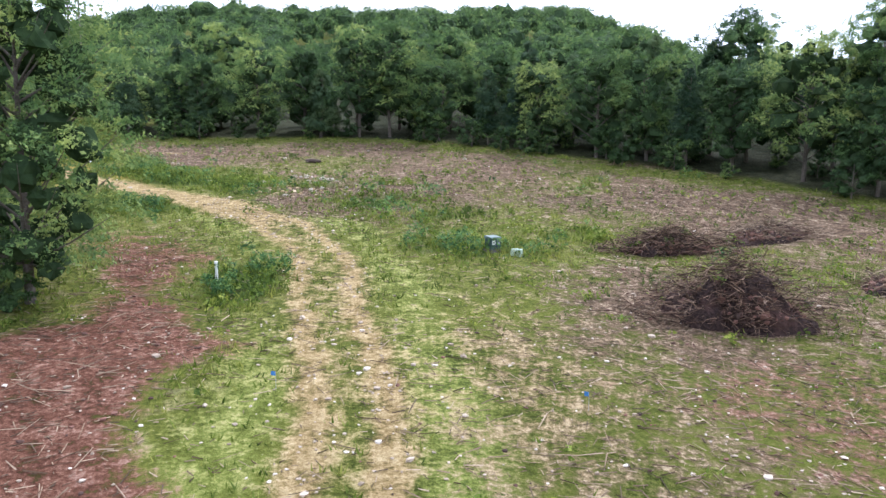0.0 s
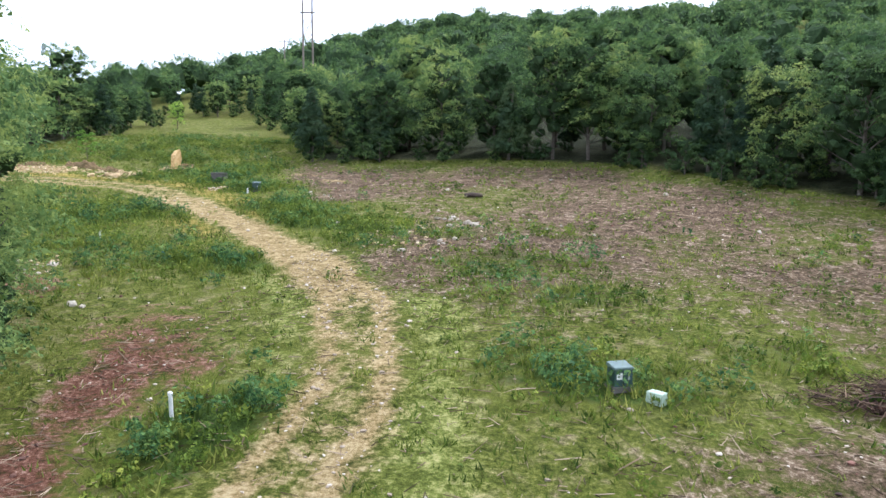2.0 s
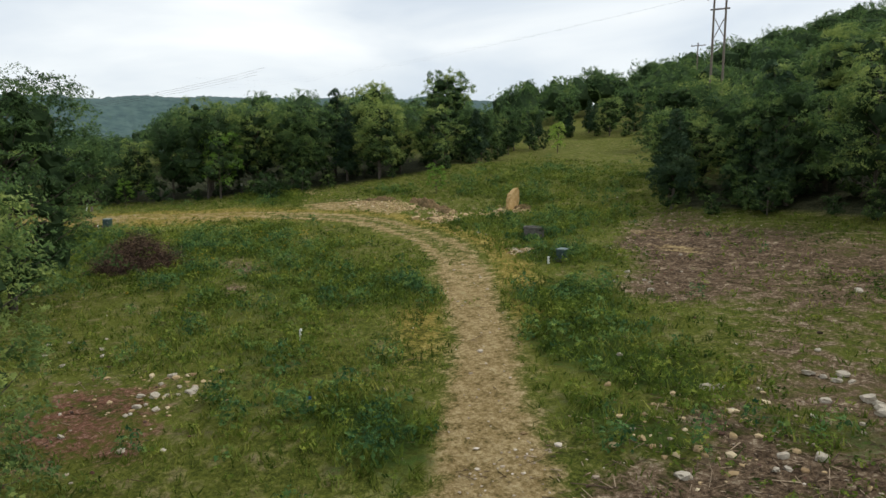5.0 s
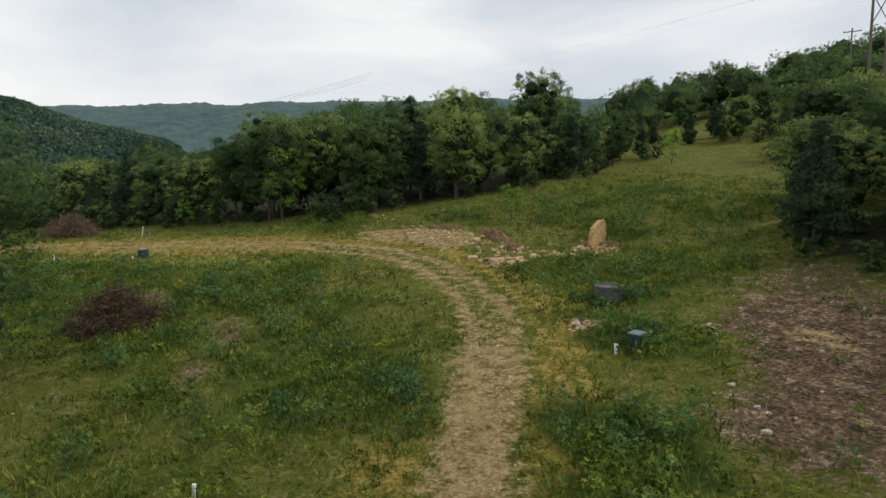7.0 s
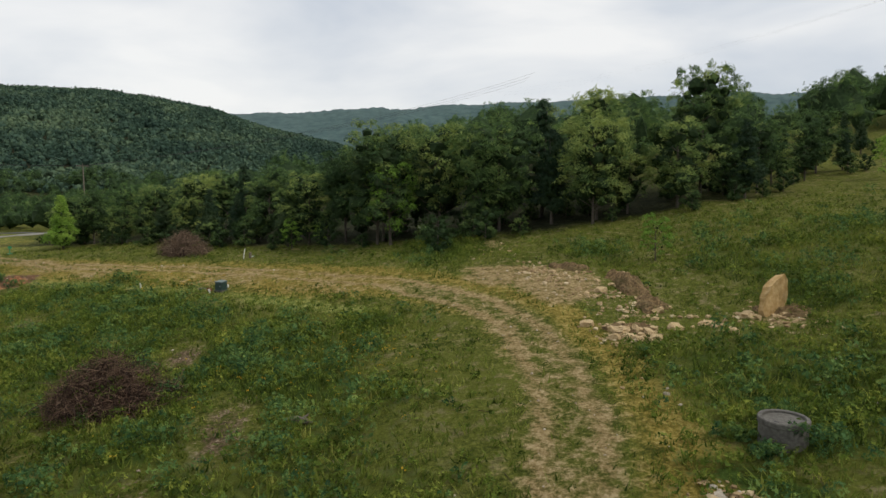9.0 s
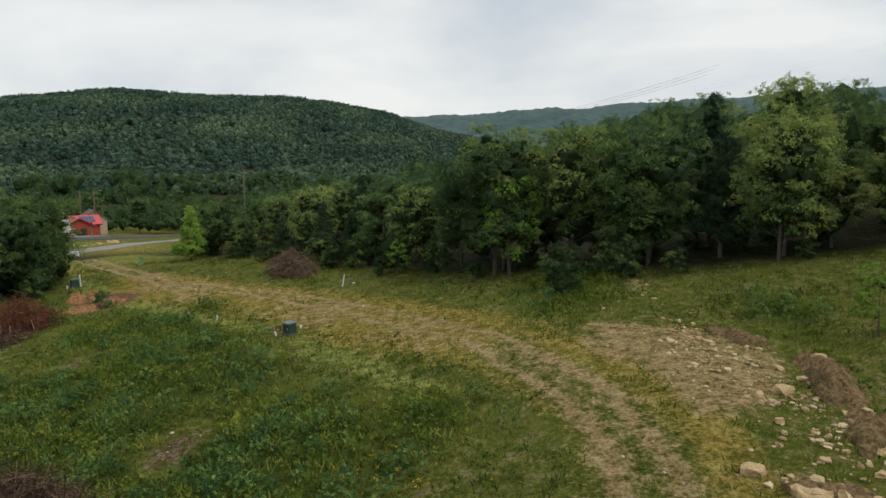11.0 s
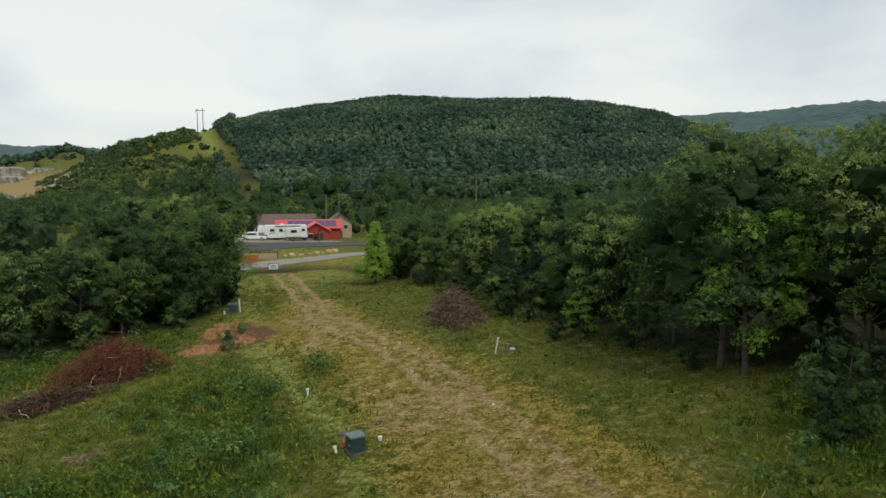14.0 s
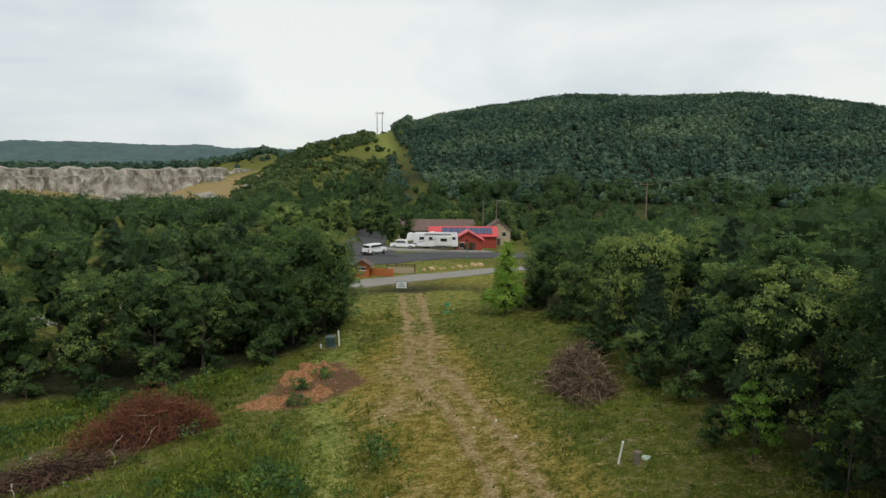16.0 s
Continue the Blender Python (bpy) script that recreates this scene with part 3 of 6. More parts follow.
def make_tree(name, seed, tall, wide, low, leaf_mat, count, size, lobes, kind="broad", label="", trunk=0.13, category="tree", core=0.62):
    rng = np.random.default_rng(seed)
    root = tagged(new(name), label, category)
    C, Rr = [], []
    for i in range(lobes):
        h = low + (tall - low) * (0.05 + 0.88 * ((i + rng.random()) / lobes) ** 0.85)
        k = (h - low) / (tall - low)
        if kind == "broad":
            env = wide * (0.2 + 0.8 * math.sin(math.pi * min(1, 0.16 + 0.7 * k)) ** 0.8)
            rr = wide * (0.16 + 0.2 * rng.random())
        else:
            env = wide * (1.02 - k) ** 0.8
            rr = max(0.3, wide * (0.4 - 0.27 * k) * (0.8 + 0.4 * rng.random()))
        a = i * 2.4 + rng.random() * 1.2
        out = max(0.0, env - rr * 0.7) * (0.35 + 0.75 * rng.random() ** 0.6)
        C.append((out * math.cos(a), out * math.sin(a), max(h, rr * 0.6)))
        Rr.append(rr)
    lean = rng.normal(size=2) * 0.04 * tall
    limbs = [([(0, 0, -0.3), (lean[0] * .2, lean[1] * .2, tall * .22), (lean[0] * .6, lean[1] * .6, tall * .55), (lean[0], lean[1], tall * .86)], [trunk * 1.35, trunk, trunk * .6, trunk * .15])]
    for c, r in zip(C, Rr):
        h0 = max(tall * 0.12, min(tall * 0.8, c[2] - r * 0.9 - math.hypot(c[0], c[1]) * 0.4))
        s = h0 / tall
        limbs.append(([(lean[0] * s, lean[1] * s, h0), (c[0] * .5, c[1] * .5, (h0 + c[2]) * .5 - .1), (c[0], c[1], c[2])], [trunk * .35, trunk * .22, trunk * .06]))
    v, f = tubes(limbs, 6)
    part("trunk", np_mesh("trunk", v, f, M_BARK, True), root)
    v, f = sprays(rng, C, Rr, count, size) if kind == "broad" else leaves(rng, C, Rr, count, size)
    # opaque dark lumps stand for the shaded inside of the crown
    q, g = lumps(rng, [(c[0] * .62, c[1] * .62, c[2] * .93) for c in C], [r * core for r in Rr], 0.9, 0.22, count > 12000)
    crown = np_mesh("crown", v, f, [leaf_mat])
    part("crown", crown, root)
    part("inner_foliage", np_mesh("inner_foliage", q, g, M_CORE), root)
    return root

OAK, CEDAR = "leafy green oak tree at the edge of the woods", "dark green cedar tree at the edge of the woods"
KINDS = [
    make_tree("oak_tree", 1, 10.5, 3.9, 1.5, M_OAK, 7600, 0.15, 40, label=OAK),
    make_tree("oak_tree", 2, 9.0, 3.5, 1.1, M_OAK, 6600, 0.15, 34, label=OAK),
    make_tree("oak_tree", 3, 11.4, 4.1, 2.2, M_OAK, 7600, 0.155, 40, label="tall leafy green oak tree at the edge of the woods"),
    make_tree("cedar_tree", 4, 8.5, 2.4, 0.9, M_DARK, 5000, 0.14, 30, "cone", label=CEDAR),
    make_tree("cedar_tree", 5, 7.0, 2.3, 0.5, M_DARK, 3600, 0.17, 26, "cone", label=CEDAR),
    make_tree("young_tree", 6, 4.6, 1.6, 0.5, M_LIME, 1900, 0.12, 18, label="young light green tree beside the woods", trunk=0.05, core=0.2),
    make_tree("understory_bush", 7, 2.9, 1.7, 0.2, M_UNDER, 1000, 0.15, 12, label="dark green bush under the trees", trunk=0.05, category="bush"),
    make_tree("oak_tree", 8, 11.0, 3.8, 3.0, M_OAK, 1700, 0.32, 26, label="green oak tree deep in the woods"),
    make_tree("oak_tree", 9, 10.0, 3.6, 2.5, M_OAK, 1600, 0.32, 24, label="green oak tree deep in the woods"),
    make_tree("cedar_tree", 10, 9.5, 2.6, 0.8, M_DARK, 1400, 0.28, 24, "cone", label="dark green cedar tree deep in the woods"),
    make_tree("light_oak_tree", 12, 8.0, 2.7, 1.6, M_LIME, 3400, 0.13, 22, label="yellowish green oak tree at the edge of the woods", core=0.35),
    make_tree("young_tree", 15, 6.6, 2.1, 0.3, M_LIME, 5200, 0.13, 34, "cone", label="dense light green young tree at the end of the woods", trunk=0.09, core=0.4),
    make_tree("oak_tree", 17, 10.5, 4.0, 0.5, M_OAK, 17000, 0.11, 60, label="leafy oak tree with low hanging limbs", trunk=0.14, core=0.42),
]
USED = set()
rt = random.Random(5)



def plant(kind, x, y, size=1.0, group="", label=""):
    m, sx = pose(x, y, zat(x, y) - 0.05, 0, 0, rt.uniform(0, 360)), size * rt.uniform(.94, 1.1)
    ob = KINDS[kind]
    if kind in USED:
        ob = copy_thing(ob, m)
    else:
        USED.add(kind)
        ob.matrix_basis = m
    ob.scale = (sx, sx, size)
    return tagged(ob, label, group=group)


def belt(line, rows, step, front, size, group, start=0.0, back=(7, 9, 8, 9, 4)):
    """Trees in rows behind a line, deeper rows further to its right, and bushes along its edge."""
    for (ax, ay, *a), (bx, by, *b) in zip(line, line[1:]):
        span = math.hypot(bx - ax, by - ay)
        ux, uy = (bx - ax) / span, (by - ay) / span
        tall = size * (a[0] if a else 1.0)
        for r in range(-2, rows):
            k = 0.0
            while k < span:
                st = step * (0.8 if r < 0 else 0.9 if r == 0 else 1.0)
                s = k + rt.uniform(-.3, .3) * st
                d = start + (r if r >= 0 else (-0.3, 0.75)[r]) * step + rt.uniform(-.35, .35) * st
                if r < 0 and rt.random() < .1:
                    k += st
                    continue
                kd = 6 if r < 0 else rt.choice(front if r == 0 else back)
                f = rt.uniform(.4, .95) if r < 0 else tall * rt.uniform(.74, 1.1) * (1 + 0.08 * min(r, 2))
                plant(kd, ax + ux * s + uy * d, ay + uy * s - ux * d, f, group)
                k += st * rt.uniform(.8, 1.2)


NORTH = [(34, 30), (25, 43), (17, 52), (8, 60), (-2, 69), (-14, 72), (-24, 70.5), (-31, 69)]
NORTH_W = [(-31, 69), (-36, 76), (-46, 94), (-62, 108)]
WEST = [(-78, 100, .62), (-67, 80, .92), (-70, 68, 1.0), (-74, 60, .92), (-80, 51.5, .8), (-87, 43.5, .8), (-95, 36, .7), (-106, 28, .68), (-114, 17, .62), (-124, 11)]
SOUTH = [(-102.5, 3.5), (-96, 8.6), (-88, 11.2), (-80.5, 9.6), (-74, 4.2), (-66, -1)]
belt(NORTH, 3, 4.6, (0, 1, 2, 0, 2, 3, 4, 1, 2, 10), 0.92, "trees of the northern woods", 1.5)
belt(NORTH_W, 2, 5.0, (0, 1, 3, 3), 0.8, "trees of the northern woods", 1.0)
belt([(-60, 113), (-72, 119), (-84, 112), (-90, 104)], 2, 5.0, (0, 1, 3, 3), 0.6, "trees over the saddle", 1.0)
belt(WEST, 2, 4.8, (0, 1, 2, 3, 0, 2, 3, 1), 1.0, "trees of the western woods", 1.0)
belt(SOUTH, 3, 4.6, (0, 1, 1, 0, 12), 0.85, "trees beside the lane", 0.8)
for kd, x, y, s in ((12, -12.6, 21.0, 1.0), (12, -18.6, 27.0, .85), (1, -20, 20, 1.0), (12, -40.2, 30.4, 1.15), (12, -39, 24, .95), (10, -77.8, 53.2, .9),  (5, -55.4, 66.5, .62), (5, -70.4, 97.3, .9), (11, -109.5, 17.2, 1.05), (6, -13, 20, .8), (6, -15.5, 25, .9),
                    (5, -84.1, 44.6, .62), (5, -83.8, 47.4, .5), (6, -73, 56.5, .9), (6, -70.5, 56, .7)):
    plant(kd, x, y, s)


# ---- far woods: crowns too many to count ----
def scatter_crowns(name, label, rng, xs, ys, radius, mat, fine, leafy=0, squash=0.9, lift=0.55):
    r = radius * (0.6 + 0.75 * rng.random(len(xs)) ** 1.5)
    c = np.stack([xs, ys, height(xs, ys) + r * lift], -1)
    # leafy near woods get lumps in the dark crown-shade colour
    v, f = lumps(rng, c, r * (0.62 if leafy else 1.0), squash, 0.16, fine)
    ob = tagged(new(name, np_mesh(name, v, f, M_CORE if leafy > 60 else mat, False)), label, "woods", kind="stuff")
    if leafy:
        d = rng.normal(size=(len(xs), 6, 3))
        d /= np.linalg.norm(d, axis=2)[..., None]
        d[..., 2] = np.abs(d[..., 2]) * 0.9 - 0.15
        c = (c[:, None, :] + d * (r * 0.62)[:, None, None]).reshape(-1, 3)
        v, f = leaves(rng, c, np.repeat(r, 6) * rng.uniform(.34, .58, 6 * len(xs)), leafy * len(xs), radius * (0.135 if leafy > 60 else 0.26), squash, 0.5)
        part("leaf_sprays", np_mesh("leaf_sprays", v, f, mat), ob)
    return ob


def polar(rng, count, phi0, phi1, r0, r1):
    phi, r = np.radians(rng.uniform(phi0, phi1, count)), np.sqrt(rng.uniform(r0 * r0, r1 * r1, count))
    return -50 - r * np.sin(phi), 50 + r * np.cos(phi)


def lot(x, y):
    """Clear ground of the road and the camp beyond it."""
    return (np.abs(y + 9.8 + 0.224 * (x + 111)) < 8) | ((x > -192) & (x < -112) & (y > -75) & (y < -4))


rng = np.random.default_rng(11)
hx, hy = rng.uniform(-190, 130, 1900), rng.uniform(62, 330, 1900)
keep = (inside(hx, hy, [(45, 30), (34, 42), (8, 71), (-12, 82), (-36, 83), (-52, 104), (-58, 128), (-92, 132), (-92, 94), (-84, 70), (-95, 55), (-190, 62), (-190, 330), (130, 330), (130, 20)]) > 0)
scatter_crowns("hillside_woods", "dense green broadleaf woods on the hillside", rng, hx[keep], hy[keep], 3.9, M_OAK, False, 120, 1.0, 1.1)
hx, hy = polar(rng, 1500, 84, 172, 62, 300)
keep = ~lot(hx, hy) & (inside(hx, hy, [(-131, 6), (-122, 24), (-106, 39), (-94, 52), (-130, 90), (-400, 60), (-420, -60), (-300, -300), (-60, -260), (-60, -16), (-70, -14), (-84, -6), (-100, -10), (-112, -16), (-112, -76), (-195, -76), (-195, 2)]) > 0)
scatter_crowns("valley_woods", "green broadleaf woods on the valley floor", rng, hx[keep], hy[keep], 3.6, M_OAK, False, 120, 1.0, 0.95)
def off_corridor(x, y):
    return inside(x, y, CORRIDOR) < 0


hx, hy = polar(rng, 15000, 86, 131.6, 280, 585)
keep = off_corridor(hx, hy)
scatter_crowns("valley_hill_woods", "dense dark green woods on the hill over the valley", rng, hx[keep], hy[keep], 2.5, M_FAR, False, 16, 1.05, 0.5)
hx, hy = polar(rng, 1500, 130.5, 144, 230, 570)
keep = off_corridor(hx, hy) & (wobble(hx, hy, 22.0, 1.0) > -0.42)
scatter_crowns("shoulder_bushes", "scattered bushes and small trees on a grassy shoulder", rng, hx[keep], hy[keep], 2.6, M_SCRUB, False, 26, 0.85, 0.4)
hx, hy = polar(rng, 26, 127, 133.5, 290, 520)
scatter_crowns("corridor_bushes", "few dark shrubs in a grassy power line clearing", rng, hx, hy, 1.7, M_SCRUB, False, 26, 0.85, 0.4)
hx, hy = polar(rng, 1300, 138, 172, 612, 840)
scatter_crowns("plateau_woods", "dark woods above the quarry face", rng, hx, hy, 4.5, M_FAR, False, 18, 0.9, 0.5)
# ridge surface; its haze is in the leaf colour only
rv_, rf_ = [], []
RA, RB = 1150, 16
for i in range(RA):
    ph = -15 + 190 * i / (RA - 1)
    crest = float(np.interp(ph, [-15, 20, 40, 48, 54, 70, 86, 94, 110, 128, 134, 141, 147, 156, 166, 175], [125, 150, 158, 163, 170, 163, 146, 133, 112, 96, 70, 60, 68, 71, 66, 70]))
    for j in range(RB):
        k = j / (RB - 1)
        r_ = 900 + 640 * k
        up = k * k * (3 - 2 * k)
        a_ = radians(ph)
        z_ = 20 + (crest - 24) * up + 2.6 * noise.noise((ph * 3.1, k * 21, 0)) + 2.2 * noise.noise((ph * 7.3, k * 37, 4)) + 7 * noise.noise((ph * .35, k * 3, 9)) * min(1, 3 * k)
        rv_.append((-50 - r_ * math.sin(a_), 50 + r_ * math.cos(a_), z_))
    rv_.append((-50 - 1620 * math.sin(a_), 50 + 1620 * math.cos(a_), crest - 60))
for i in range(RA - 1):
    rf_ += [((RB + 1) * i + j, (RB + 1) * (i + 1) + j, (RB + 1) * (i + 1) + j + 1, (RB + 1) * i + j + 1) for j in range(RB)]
tagged(new("distant_ridge_woods", np_mesh("distant_ridge_woods", rv_, rf_, M_RIDGE, True)), "wooded ridge on the horizon, its green tinted blue for haze", "woods", kind="stuff")


# ---- ground growth and litter ----
def spots(rng, count, x0=-110, x1=26, y0=5, y1=92):
    x, y = rng.uniform(x0, x1, count), rng.uniform(y0, y1, count)
    return x, y, cover(x, y)


def clear_of_woods(x, y):
    return inside(x, y, WOODS) > 0


def blades(rng, x, y, tall, spread, per, lean=0.5, width=0.02):
    """Tufts of upright blades, each a thin leaning triangle."""
    n = len(x)
    z = height(x, y) - 0.02
    px, py = np.repeat(x, per) + rng.normal(size=n * per) * np.repeat(spread, per), np.repeat(y, per) + rng.normal(size=n * per) * np.repeat(spread, per)
    pz, h = np.repeat(z, per), np.repeat(tall, per) * rng.uniform(.5, 1.2, n * per)
    a = rng.uniform(0, 2 * np.pi, n * per)
    w = width * (0.6 + rng.random(n * per)) + h * 0.05
    l = h * lean * rng.normal(size=n * per)
    l2 = h * lean * rng.normal(size=n * per)
    p0 = np.stack([px - np.cos(a) * w, py - np.sin(a) * w, pz], -1)
    p1 = np.stack([px + np.cos(a) * w, py + np.sin(a) * w, pz], -1)
    p2 = np.stack([px + l, py + l2, pz + h], -1)
    return np.stack([p0, p1, p2], 1).reshape(-1, 3), np.arange(n * per * 3).reshape(-1, 3)


rg = np.random.default_rng(21)
x, y, (ba, re_, mu, lu) = spots(rg, 110000)
p = (0.75 - 0.95 * ba - 0.72 * re_ - 0.75 * mu + 0.25 * lu) * (0.55 + 0.6 * np.clip(wobble(x, y, 1.3, 4.0) + 0.4, 0, 1))
k = (rg.random(len(x)) < p) & clear_of_woods(x, y)
x, y, lu = x[k], y[k], lu[k]
v, f = blades(rg, x, y, 0.10 + 0.16 * rg.random(len(x)) + 0.22 * lu, np.full(len(x), 0.10), 5, 0.5, 0.016)
tagged(new("grass", np_mesh("grass", v, f, M_GRASS)), "short yellowish green grass on the clearing", "grass", kind="stuff")

x, y, (ba, re_, mu, lu) = spots(rg, 110000)
p = 0.06 + 0.75 * lu**1.3 - 0.3 * ba - 0.4 * re_ + 0.16 * mu * np.clip(wobble(x, y, 2.6, 5.0) + 0.35, 0, 1) + 0.13 * np.clip(wobble(x, y, 2.1, 1.0), 0, 1)
p = p * np.clip(0.75 + 0.9 * wobble(x, y, 1.1, 7.0), 0.15, 1.4)
k = (rg.random(len(x)) < p * 0.85) & clear_of_woods(x, y)
x, y, lu, mu = x[k][:15000], y[k][:15000], lu[k][:15000], mu[k][:15000]
r = (0.14 + 0.16 * rg.random(len(x)) + 0.3 * lu * rg.random(len(x)) ** 2) * (1 + 0.35 * wobble(x, y, 1.6, 3.0))
c = np.stack([x, y, height(x, y) + r * 0.45], -1)
v, f = leaves(rg, c, r, len(x) * 15, 0.09, 0.95, 0.3)
tagged(new("weeds", np_mesh("weeds", v, f, M_WEED)), "rank green weeds growing over the clearing", "weeds", kind="stuff")


x, y, (ba, re_, mu, lu) = spots(rg, 26000)
k = (rg.random(len(x)) < (0.8 * lu**2 - 0.4 * ba + 0.012) * np.clip(0.7 + 1.1 * wobble(x, y, 1.5, 9.0), 0.05, 1.5)) & clear_of_woods(x, y)
x, y = x[k][:5000], y[k][:5000]
r = 0.22 + 0.42 * rg.random(len(x)) ** 1.6
c = np.stack([x, y, height(x, y) + r * 0.6], -1)
v, f = leaves(rg, c, r, len(x) * 36, 0.10, 1.1, 0.45)
tagged(new("tall_weeds", np_mesh("tall_weeds", v, f, M_TALL)), "tall bushy green weeds in rank patches", "weeds", kind="stuff")


fx, fy = np.concatenate([rg.normal(-47.5, 2.2, 70), rg.normal(-70, 2.5, 60), rg.normal(-44, 7, 60)]), np.concatenate([rg.normal(47.5, 1.5, 70), rg.normal(36, 2.5, 60), rg.normal(44, 4, 60)])
c = np.stack([fx, fy, height(fx, fy) + rg.uniform(.3, .55, len(fx))], -1)
v, f = leaves(rg, c, np.full(len(fx), .12), len(fx) * 4, 0.035, .6, .3)
M_BLOOM = foliage("yellow_petals", (0.4, 0.24, 0.02), (0.5, 0.32, 0.03), (0.6, 0.42, 0.05), 0.2, 1.0, 0.0, True)
tagged(new("wildflowers", np_mesh("wildflowers", v, f, M_BLOOM)), "small yellow wildflowers among the weeds", "flowers", kind="stuff")


def sticks(rng, x, y, z, length, thick, tilt=0.15):
    """Thin three-sided sticks lying about."""
    n = len(x)
    a, t = rng.uniform(0, 2 * np.pi, n), rng.normal(size=n) * tilt
    d = np.stack([np.cos(a) * np.cos(t), np.sin(a) * np.cos(t), np.sin(t)], -1)
    s = np.stack([-np.sin(a), np.cos(a), np.zeros(n)], -1)
    u = np.cross(d, s)
    c = np.stack([x, y, z], -1)
    h, w = (length / 2)[:, None], thick[:, None]
    ring = [s * w, -s * w * 0.5 + u * w * 0.9, -s * w * 0.5 - u * w * 0.9]
    v = np.stack([c - d * h + q for q in ring] + [c + d * h + q * 0.6 for q in ring], 1).reshape(-1, 3)
    b = np.array([[0, 1, 4, 3], [1, 2, 5, 4], [2, 0, 3, 5]])
    return v, (b[None] + 6 * np.arange(n)[:, None, None]).reshape(-1, 4)


def island_tones(name, stops, rough=0.85):
    m, n, l, b = material(name, rough, 0, 0.2)
    geo = n.new("ShaderNodeNewGeometry")
    g = tex_noise(n, l, geo.outputs["Position"], 7.0)
    fac = maths(n, l, "ADD", maths(n, l, "MULTIPLY", geo.outputs["Random Per Island"], 0.75), maths(n, l, "MULTIPLY", g.outputs["Fac"], 0.3))
    r = ramp(n, stops)
    l.new(fac, r.inputs["Fac"])
    l.new(r.outputs["Color"], b.inputs["Base Color"])
    bump(n, l, g.outputs["Fac"], b, 0.5, 0.03)
    return m


M_STICK = island_tones("dead_wood", [(0.15, (0.045, 0.03, 0.02)), (0.6, (0.17, 0.118, 0.075)), (1.0, (0.42, 0.33, 0.23))])
M_CHIP = island_tones("stone_chips", [(0.1, (0.22, 0.17, 0.12)), (0.6, (0.42, 0.35, 0.27)), (1.0, (0.66, 0.6, 0.52))])
M_RUBBLE = island_tones("tan_rubble_stones", [(0.1, (0.2, 0.13, 0.065)), (0.6, (0.42, 0.31, 0.17)), (1.0, (0.62, 0.52, 0.36))])
M_CLOD = island_tones("clods", [(0.15, (0.04, 0.026, 0.02)), (0.9, (0.17, 0.085, 0.062))])
x, y, (ba, re_, mu, lu) = spots(rg, 60000)
xb, yb, (b1, r1, m1, l1) = spots(rg, 30000, -13, 18, 8, 46)
x, y, mu, re_ = np.concatenate([x, xb]), np.concatenate([y, yb]), np.concatenate([mu, m1 + .12]), np.concatenate([re_, r1 + .2])
k = (rg.random(len(x)) < 0.03 + 0.55 * mu + 0.3 * re_) & clear_of_woods(x, y)
x, y = x[k][:30000], y[k][:30000]
v, f = sticks(rg, x, y, height(x, y) + 0.03, 0.12 + 0.5 * rg.random(len(x)) ** 3 + 0.7 * rg.random(len(x)) ** 14, 0.007 + 0.010 * rg.random(len(x)))
tagged(new("wood_litter", np_mesh("wood_litter", v, f, M_STICK)), "broken twigs and bark shreds strewn on the soil", "litter", kind="stuff")


def pebbles(rng, x, y, size, sink=0.2, squash=0.55, z=None):
    z = height(x, y) if z is None else z
    V0 = ICO_V
    n = len(x)
    k = 1 + 0.22 * rng.normal(size=(n, len(V0), 1))
    a = rng.uniform(0, 6.28, n)
    ca, sa = np.cos(a)[:, None], np.sin(a)[:, None]
    e = V0[None] * k * np.stack([size, size * rng.uniform(.6, .95, n), size * squash * rng.uniform(.6, 1.2, n)], -1)[:, None, :]
    w = np.stack([e[..., 0] * ca - e[..., 1] * sa, e[..., 0] * sa + e[..., 1] * ca, e[..., 2]], -1)
    w += np.stack([x, y, z + size * sink], -1)[:, None, :]
    return w.reshape(-1, 3), (ICO_F[None] + len(V0) * np.arange(n)[:, None, None]).reshape(-1, 3)


x, y, (ba, re_, mu, lu) = spots(rg, 60000)
xb, yb, (b1, r1, m1, l1) = spots(rg, 16000, -13, 14, 8, 46)
x, y, ba, mu, re_ = [np.concatenate(q) for q in ((x, xb), (y, yb), (ba, b1 + .15), (mu, m1), (re_, r1))]
k = (rg.random(len(x)) < 0.008 + 0.30 * ba**2 + 0.05 * mu + 0.08 * re_) & clear_of_woods(x, y)
x, y = x[k][:9000], y[k][:9000]
v, f = pebbles(rg, x, y, 0.022 + 0.03 * rg.random(len(x)) + 0.07 * rg.random(len(x)) ** 9)
tagged(new("gravel", np_mesh("gravel", v, f, M_CHIP)), "pale limestone chips lying on the track and soil", "gravel", kind="stuff")
x, y, (ba, re_, mu, lu) = spots(rg, 40000)
k = (rg.random(len(x)) < 0.5 * re_ + 0.28 * mu) & clear_of_woods(x, y)
x, y = x[k][:4500], y[k][:4500]
v, f = pebbles(rg, x, y, 0.03 + 0.06 * rg.random(len(x)) ** 2)
tagged(new("clods", np_mesh("clods", v, f, M_CLOD)), "dark reddish clods of soil and bark", "soil", kind="stuff")


